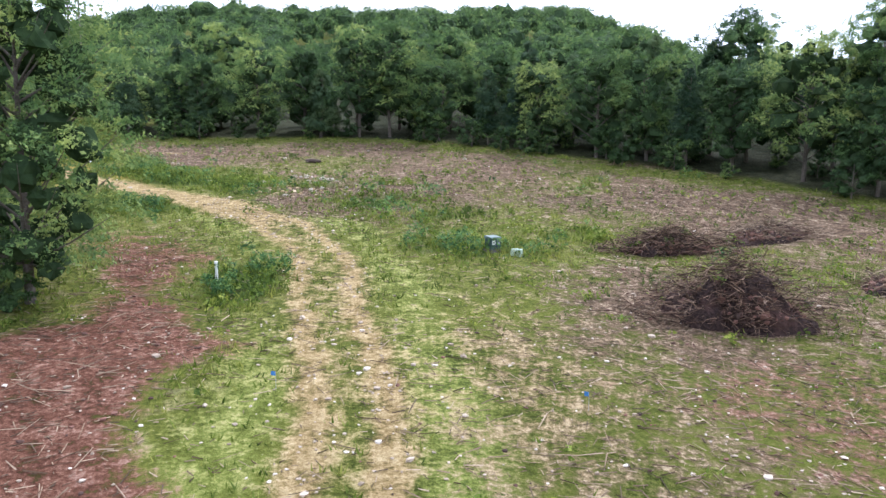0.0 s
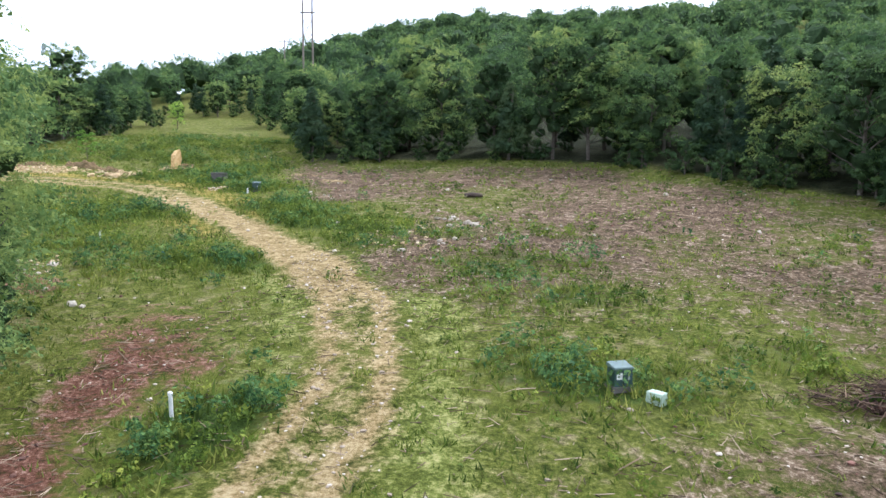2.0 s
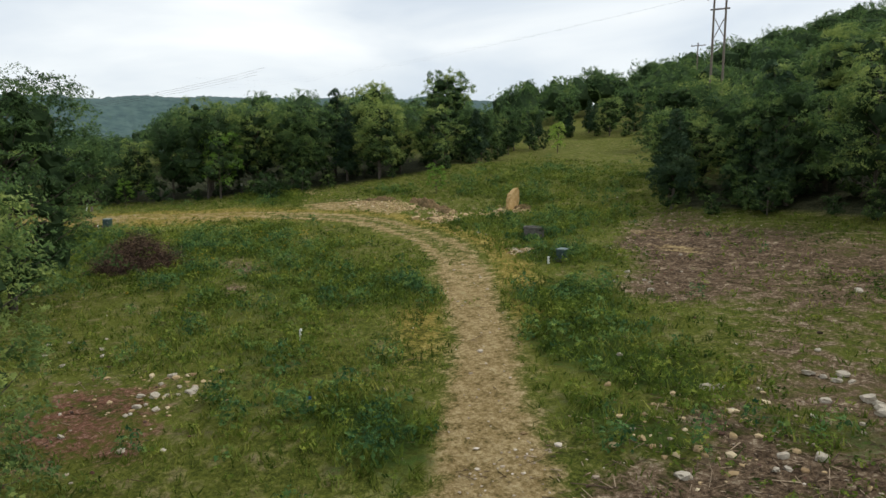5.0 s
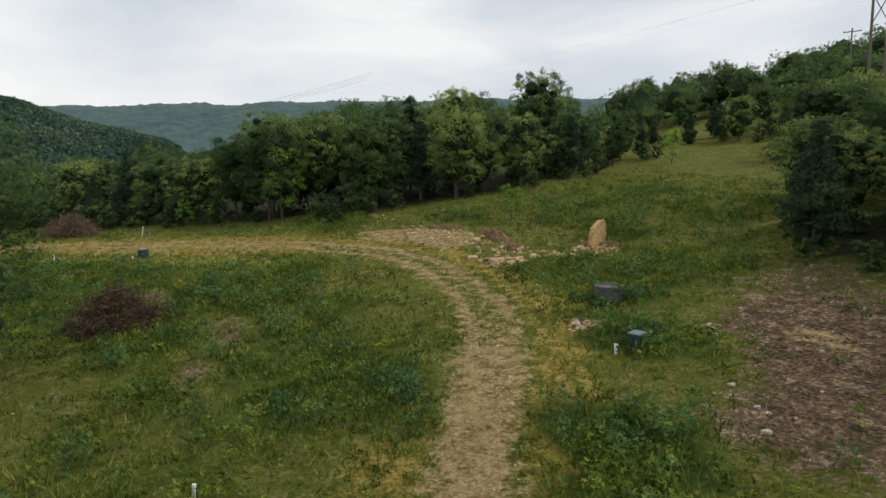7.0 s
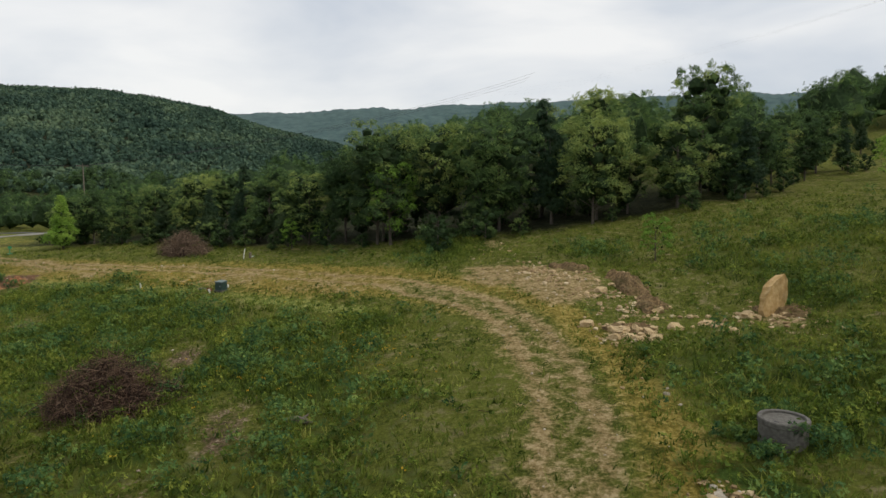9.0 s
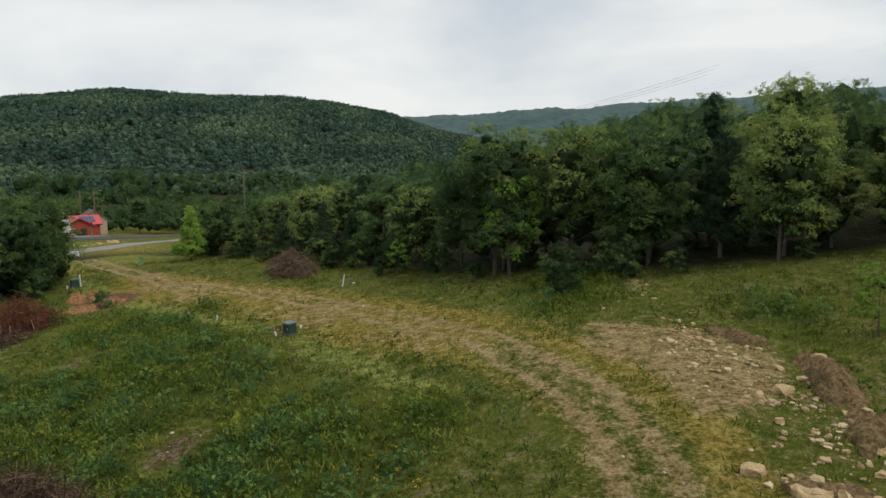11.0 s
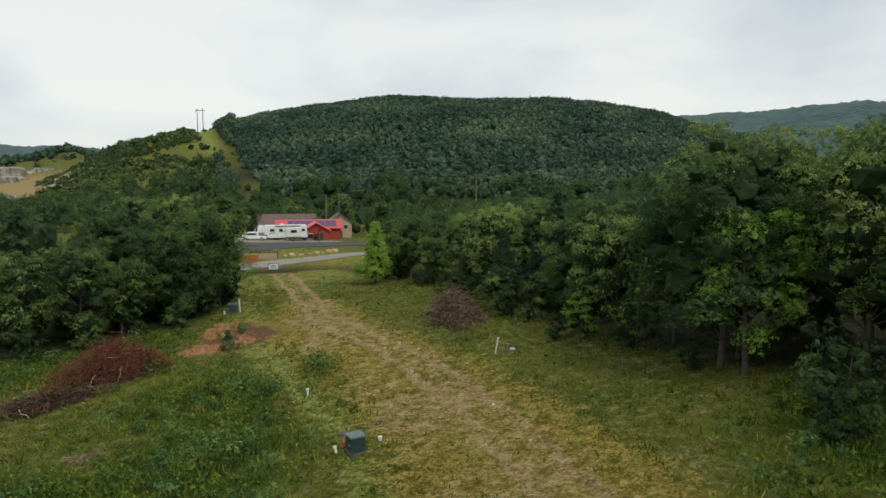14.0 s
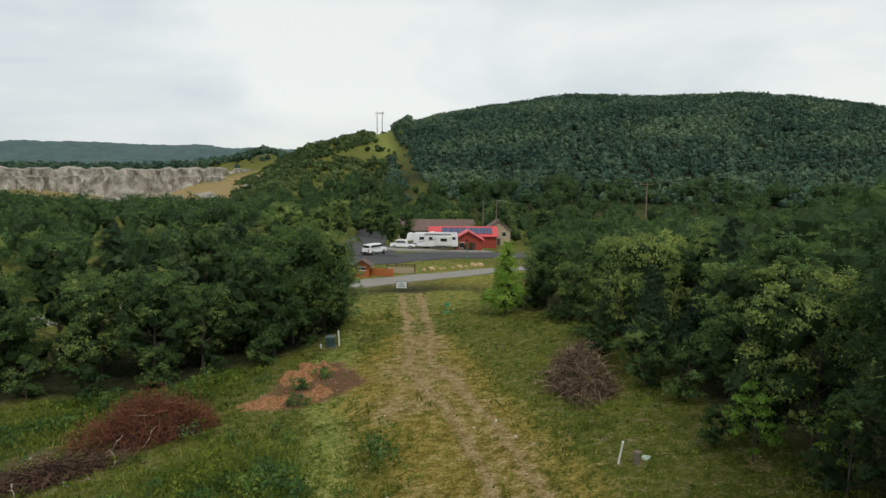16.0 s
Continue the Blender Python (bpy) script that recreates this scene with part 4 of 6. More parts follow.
# ---- materials of things ----
M_GREENBOX = two_scale("green_enamel", (0.018, 0.045, 0.042), (0.024, 0.058, 0.052), (0.05, 0.075, 0.065), 9, 1.6, 0.45, 0, 0.5, 0.1, 0.005)
M_LIDTOP = two_scale("weathered_green_lid", (0.09, 0.13, 0.125), (0.12, 0.17, 0.16), (0.16, 0.19, 0.18), 12, 2, 0.5, 0, 0.4, 0.1, 0.005)
M_WHITE = two_scale("white_plastic", (0.62, 0.62, 0.58), (0.72, 0.72, 0.69), (0.45, 0.43, 0.38), 14, 3, 0.5, 0, 0.4, 0.1, 0.004)
M_PALEGREEN = two_scale("pale_green_plastic", (0.33, 0.42, 0.33), (0.42, 0.5, 0.4), (0.25, 0.3, 0.22), 10, 2, 0.6, 0, 0.3, 0.2, 0.006)
M_CONCRETE = two_scale("old_concrete", (0.085, 0.08, 0.07), (0.15, 0.142, 0.125), (0.05, 0.043, 0.034), 9, 1.8, 0.9, 0, 0.2, 0.5, 0.02)
M_BLACK = two_scale("black_rubber", (0.015, 0.015, 0.015), (0.025, 0.025, 0.025), (0.04, 0.038, 0.035), 10, 2, 0.7)
M_LIME_STONE = two_scale("limestone", (0.34, 0.24, 0.12), (0.56, 0.43, 0.25), (0.26, 0.16, 0.065), 5, 1.3, 0.9, 0, 0.2, 0.7, 0.04)
M_PALE_STONE = two_scale("pale_limestone", (0.32, 0.28, 0.22), (0.48, 0.43, 0.35), (0.24, 0.19, 0.13), 6, 1.5, 0.9, 0, 0.2, 0.6, 0.03)
M_OCHRE_STONE = two_scale("ochre_stone", (0.38, 0.24, 0.09), (0.55, 0.39, 0.19), (0.3, 0.22, 0.13), 4, 1.1, 0.9, 0, 0.2, 0.8, 0.05)
M_SOIL = two_scale("dark_soil", (0.014, 0.01, 0.009), (0.05, 0.032, 0.028), (0.1, 0.052, 0.04), 9, 1.0, 0.95, 0, 0.1, 1.0, 0.12)
M_ORANGE_SOIL = two_scale("orange_clay", (0.16, 0.07, 0.03), (0.36, 0.19, 0.095), (0.15, 0.14, 0.045), 6, 0.9, 0.95, 0, 0.1, 1.0, 0.1)
M_RUST = island_tones("dry_rust_twigs", [(0.15, (0.05, 0.02, 0.011)), (0.6, (0.15, 0.055, 0.03)), (1.0, (0.32, 0.15, 0.085))])
M_DARKBRUSH = island_tones("dark_dead_brush", [(0.15, (0.02, 0.012, 0.009)), (0.55, (0.07, 0.04, 0.027)), (1.0, (0.28, 0.19, 0.125))])
M_GREYWOOD = island_tones("grey_branches", [(0.15, (0.04, 0.026, 0.018)), (0.6, (0.14, 0.092, 0.06)), (1.0, (0.38, 0.29, 0.2))])
M_PALEWOOD = two_scale("bleached_wood", (0.3, 0.25, 0.2), (0.42, 0.36, 0.29), (0.2, 0.15, 0.11), 14, 2, 0.85, 0, 0.2, 0.5, 0.02)
M_CEDARWOOD = two_scale("orange_stained_wood", (0.33, 0.1, 0.035), (0.45, 0.155, 0.055), (0.25, 0.08, 0.03), 10, 1.5, 0.7, 0, 0.3, 0.3, 0.01)
M_REDROOF = two_scale("red_metal_roof", (0.5, 0.045, 0.055), (0.58, 0.06, 0.07), (0.42, 0.06, 0.06), 3, 0.5, 0.45, 0, 0.5, 0.1, 0.01)
M_REDWALL = two_scale("red_painted_boards", (0.26, 0.045, 0.03), (0.34, 0.06, 0.04), (0.2, 0.04, 0.03), 6, 1, 0.7, 0, 0.3, 0.2, 0.01)
M_BROWNROOF = two_scale("brown_shingles", (0.11, 0.075, 0.065), (0.17, 0.12, 0.105), (0.2, 0.15, 0.13), 4, 0.8, 0.9, 0, 0.2, 0.4, 0.02)
M_TANWALL = two_scale("tan_boards", (0.36, 0.29, 0.2), (0.43, 0.35, 0.25), (0.3, 0.24, 0.17), 6, 1, 0.8)
M_SOLAR = two_scale("solar_cells", (0.02, 0.035, 0.09), (0.03, 0.05, 0.12), (0.04, 0.06, 0.13), 2, 0.5, 0.2, 0, 0.6, 0.02, 0.002)
M_ASPHALT = two_scale("asphalt", (0.05, 0.05, 0.053), (0.075, 0.075, 0.078), (0.1, 0.098, 0.095), 8, 0.35, 0.9, 0, 0.2, 0.4, 0.01)
M_ROAD = two_scale("worn_road_surface", (0.2, 0.19, 0.17), (0.28, 0.265, 0.24), (0.17, 0.155, 0.13), 6, 0.3, 0.9, 0, 0.2, 0.3, 0.01)
M_CAR = two_scale("white_car_paint", (0.72, 0.73, 0.74), (0.76, 0.77, 0.78), (0.68, 0.68, 0.68), 5, 1, 0.25, 0, 0.5, 0.02, 0.002)
M_GLASS = two_scale("dark_window_glass", (0.02, 0.025, 0.03), (0.03, 0.035, 0.04), (0.03, 0.03, 0.03), 3, 1, 0.08, 0, 0.6, 0.0, 0.001)
M_STEEL = two_scale("galvanised_steel", (0.32, 0.33, 0.34), (0.42, 0.43, 0.43), (0.28, 0.28, 0.27), 8, 1.5, 0.45, 0.7, 0.5, 0.1, 0.004)
M_TIMBER = two_scale("dark_timber", (0.05, 0.035, 0.028), (0.085, 0.06, 0.048), (0.12, 0.09, 0.075), 9, 1.5, 0.85)
M_POLE = two_scale("pole_timber", (0.13, 0.105, 0.085), (0.19, 0.16, 0.13), (0.22, 0.2, 0.17), 6, 0.7, 0.9)
M_BLUE = two_scale("blue_flag", (0.03, 0.12, 0.3), (0.05, 0.16, 0.36), (0.04, 0.1, 0.25), 9, 2, 0.6)
M_GREENPLASTIC = two_scale("green_plastic", (0.03, 0.2, 0.1), (0.05, 0.26, 0.13), (0.04, 0.15, 0.08), 9, 2, 0.5)
M_QUARRY = two_scale("quarry_stone", (0.15, 0.135, 0.11), (0.43, 0.4, 0.34), (0.11, 0.1, 0.07), 0.16, 0.03, 0.9, 0, 0.2, 1.0, 3.0)


# ---- builders ----
def root_at(name, x, y, rz=0.0, label="", category="", group="", sink=0.03, kind=""):
    ob = new(name)
    ob.matrix_basis = pose(x, y, zat(x, y) - sink, 0, 0, rz)
    return tagged(ob, label, category, group, kind)


def box_bm(c, d, taper=(1, 1), shear=0.0, bm=None, rx=0, ry=0, rz=0):
    """A box of size d round c, its top scaled by taper and its back edge raised by shear."""
    bm = bm or bmesh.new()
    r = bmesh.ops.create_cube(bm, size=1)
    for v in r["verts"]:
        t = v.co.z > 0
        v.co = Vector((v.co.x * d[0] * (taper[0] if t else 1), v.co.y * d[1] * (taper[1] if t else 1), v.co.z * d[2] + (shear * (v.co.y + .5) if t else 0)))
    m = pose(*c, rx, ry, rz)
    bmesh.ops.transform(bm, matrix=m, verts=r["verts"])
    return bm


def cyl_bm(c, r, h, r2=None, sides=16, bm=None, rx=0, ry=0):
    bm = bm or bmesh.new()
    bmesh.ops.create_cone(bm, cap_ends=True, segments=sides, radius1=r, radius2=r if r2 is None else r2, depth=h, matrix=pose(*c, rx, ry, 0))
    return bm


def bpart(name, bm, mat, parent, label="", bevel=0.0, smooth_shade=False):
    if bevel:
        bmesh.ops.bevel(bm, geom=bm.edges[:], offset=bevel, segments=2, affect="EDGES")
    me = bpy.data.meshes.new(name)
    bm.to_mesh(me)
    bm.free()
    me.materials.append(mat)
    if smooth_shade:
        for p in me.polygons:
            p.use_smooth = True
    return part(name, me, parent, label)


def utility_box(x, y, rz, label, size=1.0, plate=True):
    o = root_at("utility_box", x, y, rz, label, "utility box", "green utility boxes")
    k = size
    bpart("base_pad", box_bm((0, 0, .07), (.86 * k, .84 * k, .16)), M_CONCRETE, o, "grey pad", 0.02)
    b = bpart("cabinet", box_bm((0, 0, .14 + .33 * k), (.74 * k, .70 * k, .66 * k), (.96, .94)), M_GREENBOX, o, "dark green steel cabinet", 0.018)
    bpart("lid", box_bm((0, 0, .16 + .68 * k), (.78 * k, .75 * k, .05), (.98, .98), 0.05), M_LIDTOP, o, "paler weathered lid", 0.012)
    bpart("latch", box_bm((.2 * k, -.36 * k, .14 + .35 * k), (.05, .04, .1)), M_STEEL, o, "steel latch", 0.008)
    bpart("door_seam", box_bm((0, -.349 * k, .14 + .30 * k), (.012, .02, .5 * k)), M_BLACK, o)
    if plate:
        bpart("label_plate", box_bm((-.17 * k, -.353 * k, .14 + .42 * k), (.15, .012, .17)), M_WHITE, o, "white warning plate")
        for q in range(3):
            bpart("text_bar", box_bm((-.17 * k, -.361 * k, .14 + .375 * k + .035 * q), (.1, .008, .012)), M_BLACK, o)
    return o


def pipe_stub(x, y, h, r=0.055, lean=0.0, label="white plastic pipe stub standing in the grass", mat=M_WHITE):
    o = root_at("pipe_stub", x, y, 0, label, "pipe", sink=0.1)
    o.matrix_basis = o.matrix_basis @ pose(0, 0, 0, lean, lean * .4, 0)
    bpart("pipe", cyl_bm((0, 0, h / 2), r, h), mat, o, smooth_shade=False)
    bpart("cap", cyl_bm((0, 0, h + .02), r * 1.25, .07, r * 1.1), mat, o)
    return o


def heap_mesh(rng, rx, ry, h, rough, rings=14, sides=40):
    """A lumpy mound with a ragged foot."""
    v = [(0, 0, h)]
    off = rng.uniform(0, 50)
    for i in range(1, rings + 1):
        k = i / rings
        for j in range(sides):
            a = 2 * math.pi * j / sides
            e = 1 + 0.22 * noise.noise((math.cos(a) * 1.5 + off, math.sin(a) * 1.5, 0)) * 1.5
            px, py = rx * k * e * math.cos(a), ry * k * e * math.sin(a)
            z = h * (1 - k**1.5) + rough * h * noise.noise((px * 1.1 + off, py * 1.1, 2)) * (1 - k * .6) + rough * .5 * noise.noise((px * 3.1, py * 3.1 + off, 5)) * min(1, h)
            v.append((px, py, z if i < rings else -0.35))
    tri = [(0, 1 + j, 1 + (j + 1) % sides) for j in range(sides)]
    q = []
    for i in range(rings - 1):
        for j in range(sides):
            a, b = 1 + i * sides + j, 1 + i * sides + (j + 1) % sides
            q += [(a, a + sides, b + sides), (a, b + sides, b)]
    return np.array(v), np.array(tri + q)


def arched(rng, base, heading, rise, length, thick, droop=0.5, steps=4):
    """Thin bent branches, each a chain of three-sided lengths."""
    n = len(base)
    p, V = np.array(base, float), []
    side = np.stack([-np.sin(heading), np.cos(heading), np.zeros(n)], -1)
    for j in range(steps + 1):
        w = (thick * (1 - 0.75 * j / steps))[:, None]
        up = np.array([0, 0, 1.0])
        V.append(np.stack([p + side * w, p - side * w * .5 + up * w * .9, p - side * w * .5 - up * w * .9], 1))
        el = rise - droop * j
        heading = heading + rng.normal(size=n) * .22
        p = p + np.stack([np.cos(heading) * np.cos(el), np.sin(heading) * np.cos(el), np.sin(el)], -1) * (length / steps)[:, None]
    v = np.stack(V, 1).reshape(-1, 3)
    f = np.array([[3 * j + a, 3 * j + (a + 1) % 3, 3 * j + 3 + (a + 1) % 3, 3 * j + 3 + a] for j in range(steps) for a in range(3)])
    return v, (f[None] + 3 * (steps + 1) * np.arange(n)[:, None, None]).reshape(-1, 4)


def brush_pile(name, x, y, rz, rx, ry, h, label, soil, twig_mat, count, longest, seed, big=8, green=0, big_mat=None, rough=0.35, thick=0.012, tilt=0.45, body=0.8):
    rng = np.random.default_rng(seed)
    o = root_at(name, x, y, rz, label, "brush pile", sink=0.1)
    v, f = heap_mesh(rng, rx * body, ry * body, h * (body - .27), rough)
    part("mound", np_mesh("mound", v, f, soil, True), o)
    a, k = rng.uniform(0, 2 * np.pi, 420), np.sqrt(rng.random(420)) * .9
    px, py = rx * body * k * np.cos(a), ry * body * k * np.sin(a)
    v, f = pebbles(rng, px, py, .04 + .12 * rng.random(420) ** 3, .2, .8, h * (body - .27) * (1 - k**1.5))
    tagged(part("clod_rubble", np_mesh("clod_rubble", v, f, M_CLOD), o), kind="stuff")
    a, k = rng.uniform(0, 2 * np.pi, count), rng.random(count) ** .62 * 1.02
    lump = 1 + .28 * np.sin(2.0 * a + seed) + .16 * np.sin(5 * a + 2 * seed)
    px, py = rx * k * np.cos(a) * lump, ry * k * np.sin(a) * lump
    pz = h * .8 * (1 - k**1.4) + rng.normal(size=count) * .19 * h + .1
    v, f = sticks(rng, px, py, pz, longest * (0.25 + 0.75 * rng.random(count) ** 1.5), thick * (0.5 + 1.3 * rng.random(count) ** 3), tilt)
    tagged(part("twig_tangle", np_mesh("twig_tangle", v, f, twig_mat), o), kind="stuff")
    m = count // 13
    a, k = rng.uniform(0, 2 * np.pi, m), rng.random(m) ** .7
    wave = 1 + .3 * np.sin(2.0 * a + seed) + .2 * np.sin(3 * a + 1.7 * seed)
    base = np.stack([rx * .8 * k * np.cos(a), ry * .8 * k * np.sin(a), h * .62 * np.clip(1 - k**1.3, 0, 1) * wave + .05], -1)
    v, f = arched(rng, base, a + rng.normal(size=m) * .9, rng.uniform(-.1, 1.0, m), longest * rng.uniform(.7, 1.7, m), thick * rng.uniform(1.2, 2.4, m), rng.uniform(.15, .5, m))
    tagged(part("branch_tangle", np_mesh("branch_tangle", v, f, twig_mat), o, "long bent branches"), kind="stuff")
    for i in range(big):
        a, k = rng.uniform(0, 6.28), rng.uniform(.2, .95)
        d, t = rng.uniform(0, 6.28), rng.uniform(-.1, .5)
        length = longest * rng.uniform(.8, 1.5)
        base = Vector((rx * k * math.cos(a), ry * k * math.sin(a), h * .85 * (1 - k**1.5) + .1))
        pts = [base + Vector((math.cos(d) * u * length, math.sin(d) * u * length, math.sin(t) * u * length - 0.25 * u * u * length)) + Vector(rng.normal(size=3) * .05) for u in (0, .3, .6, 1)]
        w = thick * rng.uniform(2, 3.6)
        v, f = tubes([(pts, [w, w * .85, w * .6, w * .25]), ([pts[1], pts[1] + Vector((.3, .25, .15)) * length * .4], [w * .6, w * .2])], 6)
        part("branch", np_mesh("branch", v, f, big_mat or M_GREYWOOD, True), o)
    if green:
        a, k = rng.uniform(0, 2 * np.pi, green), rng.uniform(.3, 1.1, green)
        c = np.stack([rx * k * np.cos(a), ry * k * np.sin(a), h * .8 * np.clip(1 - k**1.5, 0, 1) + .15], -1)
        v, f = leaves(rng, c, np.full(green, .3), green * 26, .09, .9, .3)
        tagged(part("weed_growth", np_mesh("weed_growth", v, f, M_WEED), o, "green weeds growing through"), kind="stuff")
    return o


ROCKS = []
for i in range(12):
    rr = np.random.default_rng(40 + i)
    k = 1 + .24 * rr.normal(size=(len(ICO2_V), 1))
    v = ICO2_V * k * np.array([1, rr.uniform(.6, .9), rr.uniform(.4, .75)])
    v = np.clip(v, [-.8, -.6, -.35], [.72, .6, .45])
    ROCKS.append(np_mesh("rock", v, ICO2_F, M_LIME_STONE if i < 6 else M_PALE_STONE))
rs = random.Random(9)


def rock(x, y, size, label="pale angular limestone rock lying on the soil", group="limestone rocks"):
    ob = new("rock", ROCKS[rs.randrange(6) + (0 if x < -38 else 6)])
    ob.matrix_basis = pose(x, y, zat(x, y) + size * .16, rs.uniform(-18, 18), rs.uniform(-18, 18), rs.uniform(0, 360))
    ob.scale = (size, size * rs.uniform(.8, 1.2), size * rs.uniform(.7, 1.1))
    return tagged(ob, label, "rock", group)


def rocks(x, y, sx, sy, count, lo, hi, rot=0.0):
    for _ in range(count):
        a, b = rs.gauss(0, sx), rs.gauss(0, sy)
        c, s_ = math.cos(radians(rot)), math.sin(radians(rot))
        rock(x + a * c - b * s_, y + a * s_ + b * c, (1.05 if x < -38 else .62) * (lo + (hi - lo) * rs.random() ** 2.2))


# ---- the clearing ----
utility_box(1.98, 29.45, 32, "dark green steel utility box with a white plate in tall grass", .7)
vault = root_at("splice_vault", 2.95, 28.95, -28, "pale green plastic cable vault beside the utility box", "utility box")
vault.scale = (.8, .8, .8)
bpart("body", box_bm((0, 0, .16), (.62, .42, .36), (.86, .82)), M_PALEGREEN, vault, "", .03)
bpart("lid", box_bm((0, 0, .355), (.57, .38, .05), (.95, .93)), M_PALEGREEN, vault, "pale lid", .02)
for q in range(3):
    bpart("rib", box_bm((0, -.2 + .006 * q, .1 + .08 * q), (.5, .03, .03)), M_PALEGREEN, vault)
utility_box(-26.7, 54.6, 15, "dark green steel utility box beside the concrete riser", .7, False)
utility_box(-67.7, 39.75, 52, "dark green steel utility box on mown grass by the lane", .84, False)
utility_box(-92.9, 12.4, 40, "dark green steel utility box beside the trees", 1.0, False)
pipe_stub(-8.0, 24.3, .75, .05, 3, "white marker post among green weeds")
pipe_stub(-25.3, 38.9, .5, .05, -3)
pipe_stub(-26.95, 53.85, .42, .06, 0, "pale plastic pedestal post beside the utility box")
pipe_stub(-74.2, 33.1, .42, .06, 4)
pipe_stub(-67.55, 39.0, .3, .06, 12)
pipe_stub(-69.0, 40.1, .22, .07, 0)
pipe_stub(-93.6, 12.6, 1.2, .06, 3, "white pipe standing beside the utility box")
pipe_stub(-92.3, 12.0, .35, .07, 0)
pipe_stub(-81.9, 40.3, 1.0, .04, -9, "leaning white post beside the lane")
pipe_stub(-82.3, 40.9, .55, .12, 0, "short weathered grey timber post", M_POLE)
plate = root_at("meter_lid", -83.0, 41.0, 20, "pale plastic meter lid lying in the grass", "lid")
bpart("lid", cyl_bm((0, 0, .06), .2, .08, .18, 20), M_PALEGREEN, plate)
plate = root_at("valve_cover", -69.3, 38.3, 20, "flat grey concrete valve cover in the grass", "cover")
bpart("cover", cyl_bm((0, 0, .06), .32, .1, .29, 20), M_CONCRETE, plate)
clay = root_at("clay_block", -68.2, 38.9, 35, "broken orange clay block beside the utility box", "block")
bpart("block", box_bm((0, 0, .12), (.42, .3, .24), (.8, .75)), M_ORANGE_SOIL, clay, "", .03)
for fx, fy in ((-3.97, 15.95), (3.29, 15.69), (-19, 36.3)):
    fl = root_at("marker_flag", fx, fy, rs.uniform(0, 360), "small blue marker flag on a wire", "flag", "marker flags")
    bpart("wire", cyl_bm((0, 0, .22), .006, .5, sides=6), M_STEEL, fl)
    bpart("flag", box_bm((.06, 0, .42), (.12, .008, .1), rx=8), M_BLUE, fl)

# piles of grubbed brush
brush_pile("debris_pile", 9.4, 22.8, -12, 2.7, 1.8, 2.1, "dark pile of soil, charred bark and broken branches", M_SOIL, M_DARKBRUSH, 3600, .7, 1, 20, 3, None, .8, .012, .35, .9)
brush_pile("debris_pile", 9.8, 30.9, 8, 2.7, 1.1, 1.05, "low dark pile of roots and broken branches", M_SOIL, M_DARKBRUSH, 2400, .8, 2, 14, 5, None, .9, .012, .4, .85)
brush_pile("debris_pile", 15.6, 33.8, 30, 2.9, 1.3, .95, "low spread of dark roots and bark", M_SOIL, M_STICK, 1500, .7, 3, 6, 2, None, .5, .013, .3, .98)
brush_pile("debris_pile", 17.3, 26.6, 20, 2.0, 1.3, .8, "small pile of reddish roots and twigs", M_SOIL, M_STICK, 900, .7, 4, 5, 2, None, .5, .013, .3, .98)
brush_pile("brush_pile", -46.0, 37.6, 62, 3.0, 1.8, 2.0, "dark rust brown pile of dead cedar brush among weeds", M_SOIL, M_DARKBRUSH, 5200, 1.1, 5, 16, 30, None, .45, .010, .75)
brush_pile("brush_pile", -75.2, 18.4, -32, 3.3, 2.0, 2.1, "rust red pile of dead cedar brush with bleached trunks", M_SOIL, M_RUST, 5600, 1.1, 6, 6, 14, M_PALEWOOD, .45, .010, .75)
brush_pile("brush_pile", -70.2, 19.6, -20, 3.2, 1.3, .8, "low dark heap of brush and soil beside the trees", M_SOIL, M_DARKBRUSH, 1500, 1.2, 7, 5, 14, M_PALEWOOD, .5, .011, .5)
brush_pile("brush_pile", -91.3, 33.9, 40, 3.1, 1.8, 2.1, "tall grey brown pile of cut branches beside the woods", M_SOIL, M_GREYWOOD, 4600, 1.15, 8, 22, 14, M_GREYWOOD, .4, .014, .65)
for i, (hx_, hy_, hr, hh) in enumerate(((-81.6, 19.4, 1.9, .5), (-84.2, 20.9, 1.5, .65), (-85.6, 17.4, 2.0, .7), (-88.2, 16.4, 1.7, .6))):
    hp = root_at("clay_heap", hx_, hy_, 30 * i, "low heap of orange clay with grass round it", "soil heap", "orange clay heaps", .1)
    v, f = heap_mesh(np.random.default_rng(60 + i), hr, hr * .62, hh * .75, 1.1)
    part("mound", np_mesh("mound", v, f, M_ORANGE_SOIL, True), hp)
for i, (wx, wy, wr) in enumerate(((-84.0, 19.2, .5), (-86.6, 18.6, .4), (-82.2, 21.2, .4), (-31.6, 58.6, .55), (-33.6, 58.7, .5), (-31.8, 57.0, .35), (-33.3, 57.0, .3), (-27.3, 55.5, .5), (-26.0, 55.3, .45), (-6.2, 25.4, .55), (-7.6, 23.0, .5))):
    wd = root_at("weed_clump", wx, wy, 40 * i, "bushy green weed clump with small leaves", "weed", "weed clumps", 0)
    gr = np.random.default_rng(300 + i)
    cc = np.stack([gr.normal(size=14) * wr * .7, gr.normal(size=14) * wr * .7, gr.uniform(.15, 1.2, 14) * wr], -1)
    v, f = leaves(gr, cc, np.full(14, wr * .45), 520, .075, 1.0, .35)
    part("foliage", np_mesh("foliage", v, f, M_TALL), wd)
    v, f = tubes([([(0, 0, -.05), tuple(c * .5), tuple(c)], [.012, .009, .004]) for c in cc], 4)
    part("stem", np_mesh("stem", v, f, M_TALL, True), wd)
lg = root_at("log", -10.2, 54.6, 12, "short dark rotten log on the cleared soil", "log")
lg.scale = (.62, .62, .62)
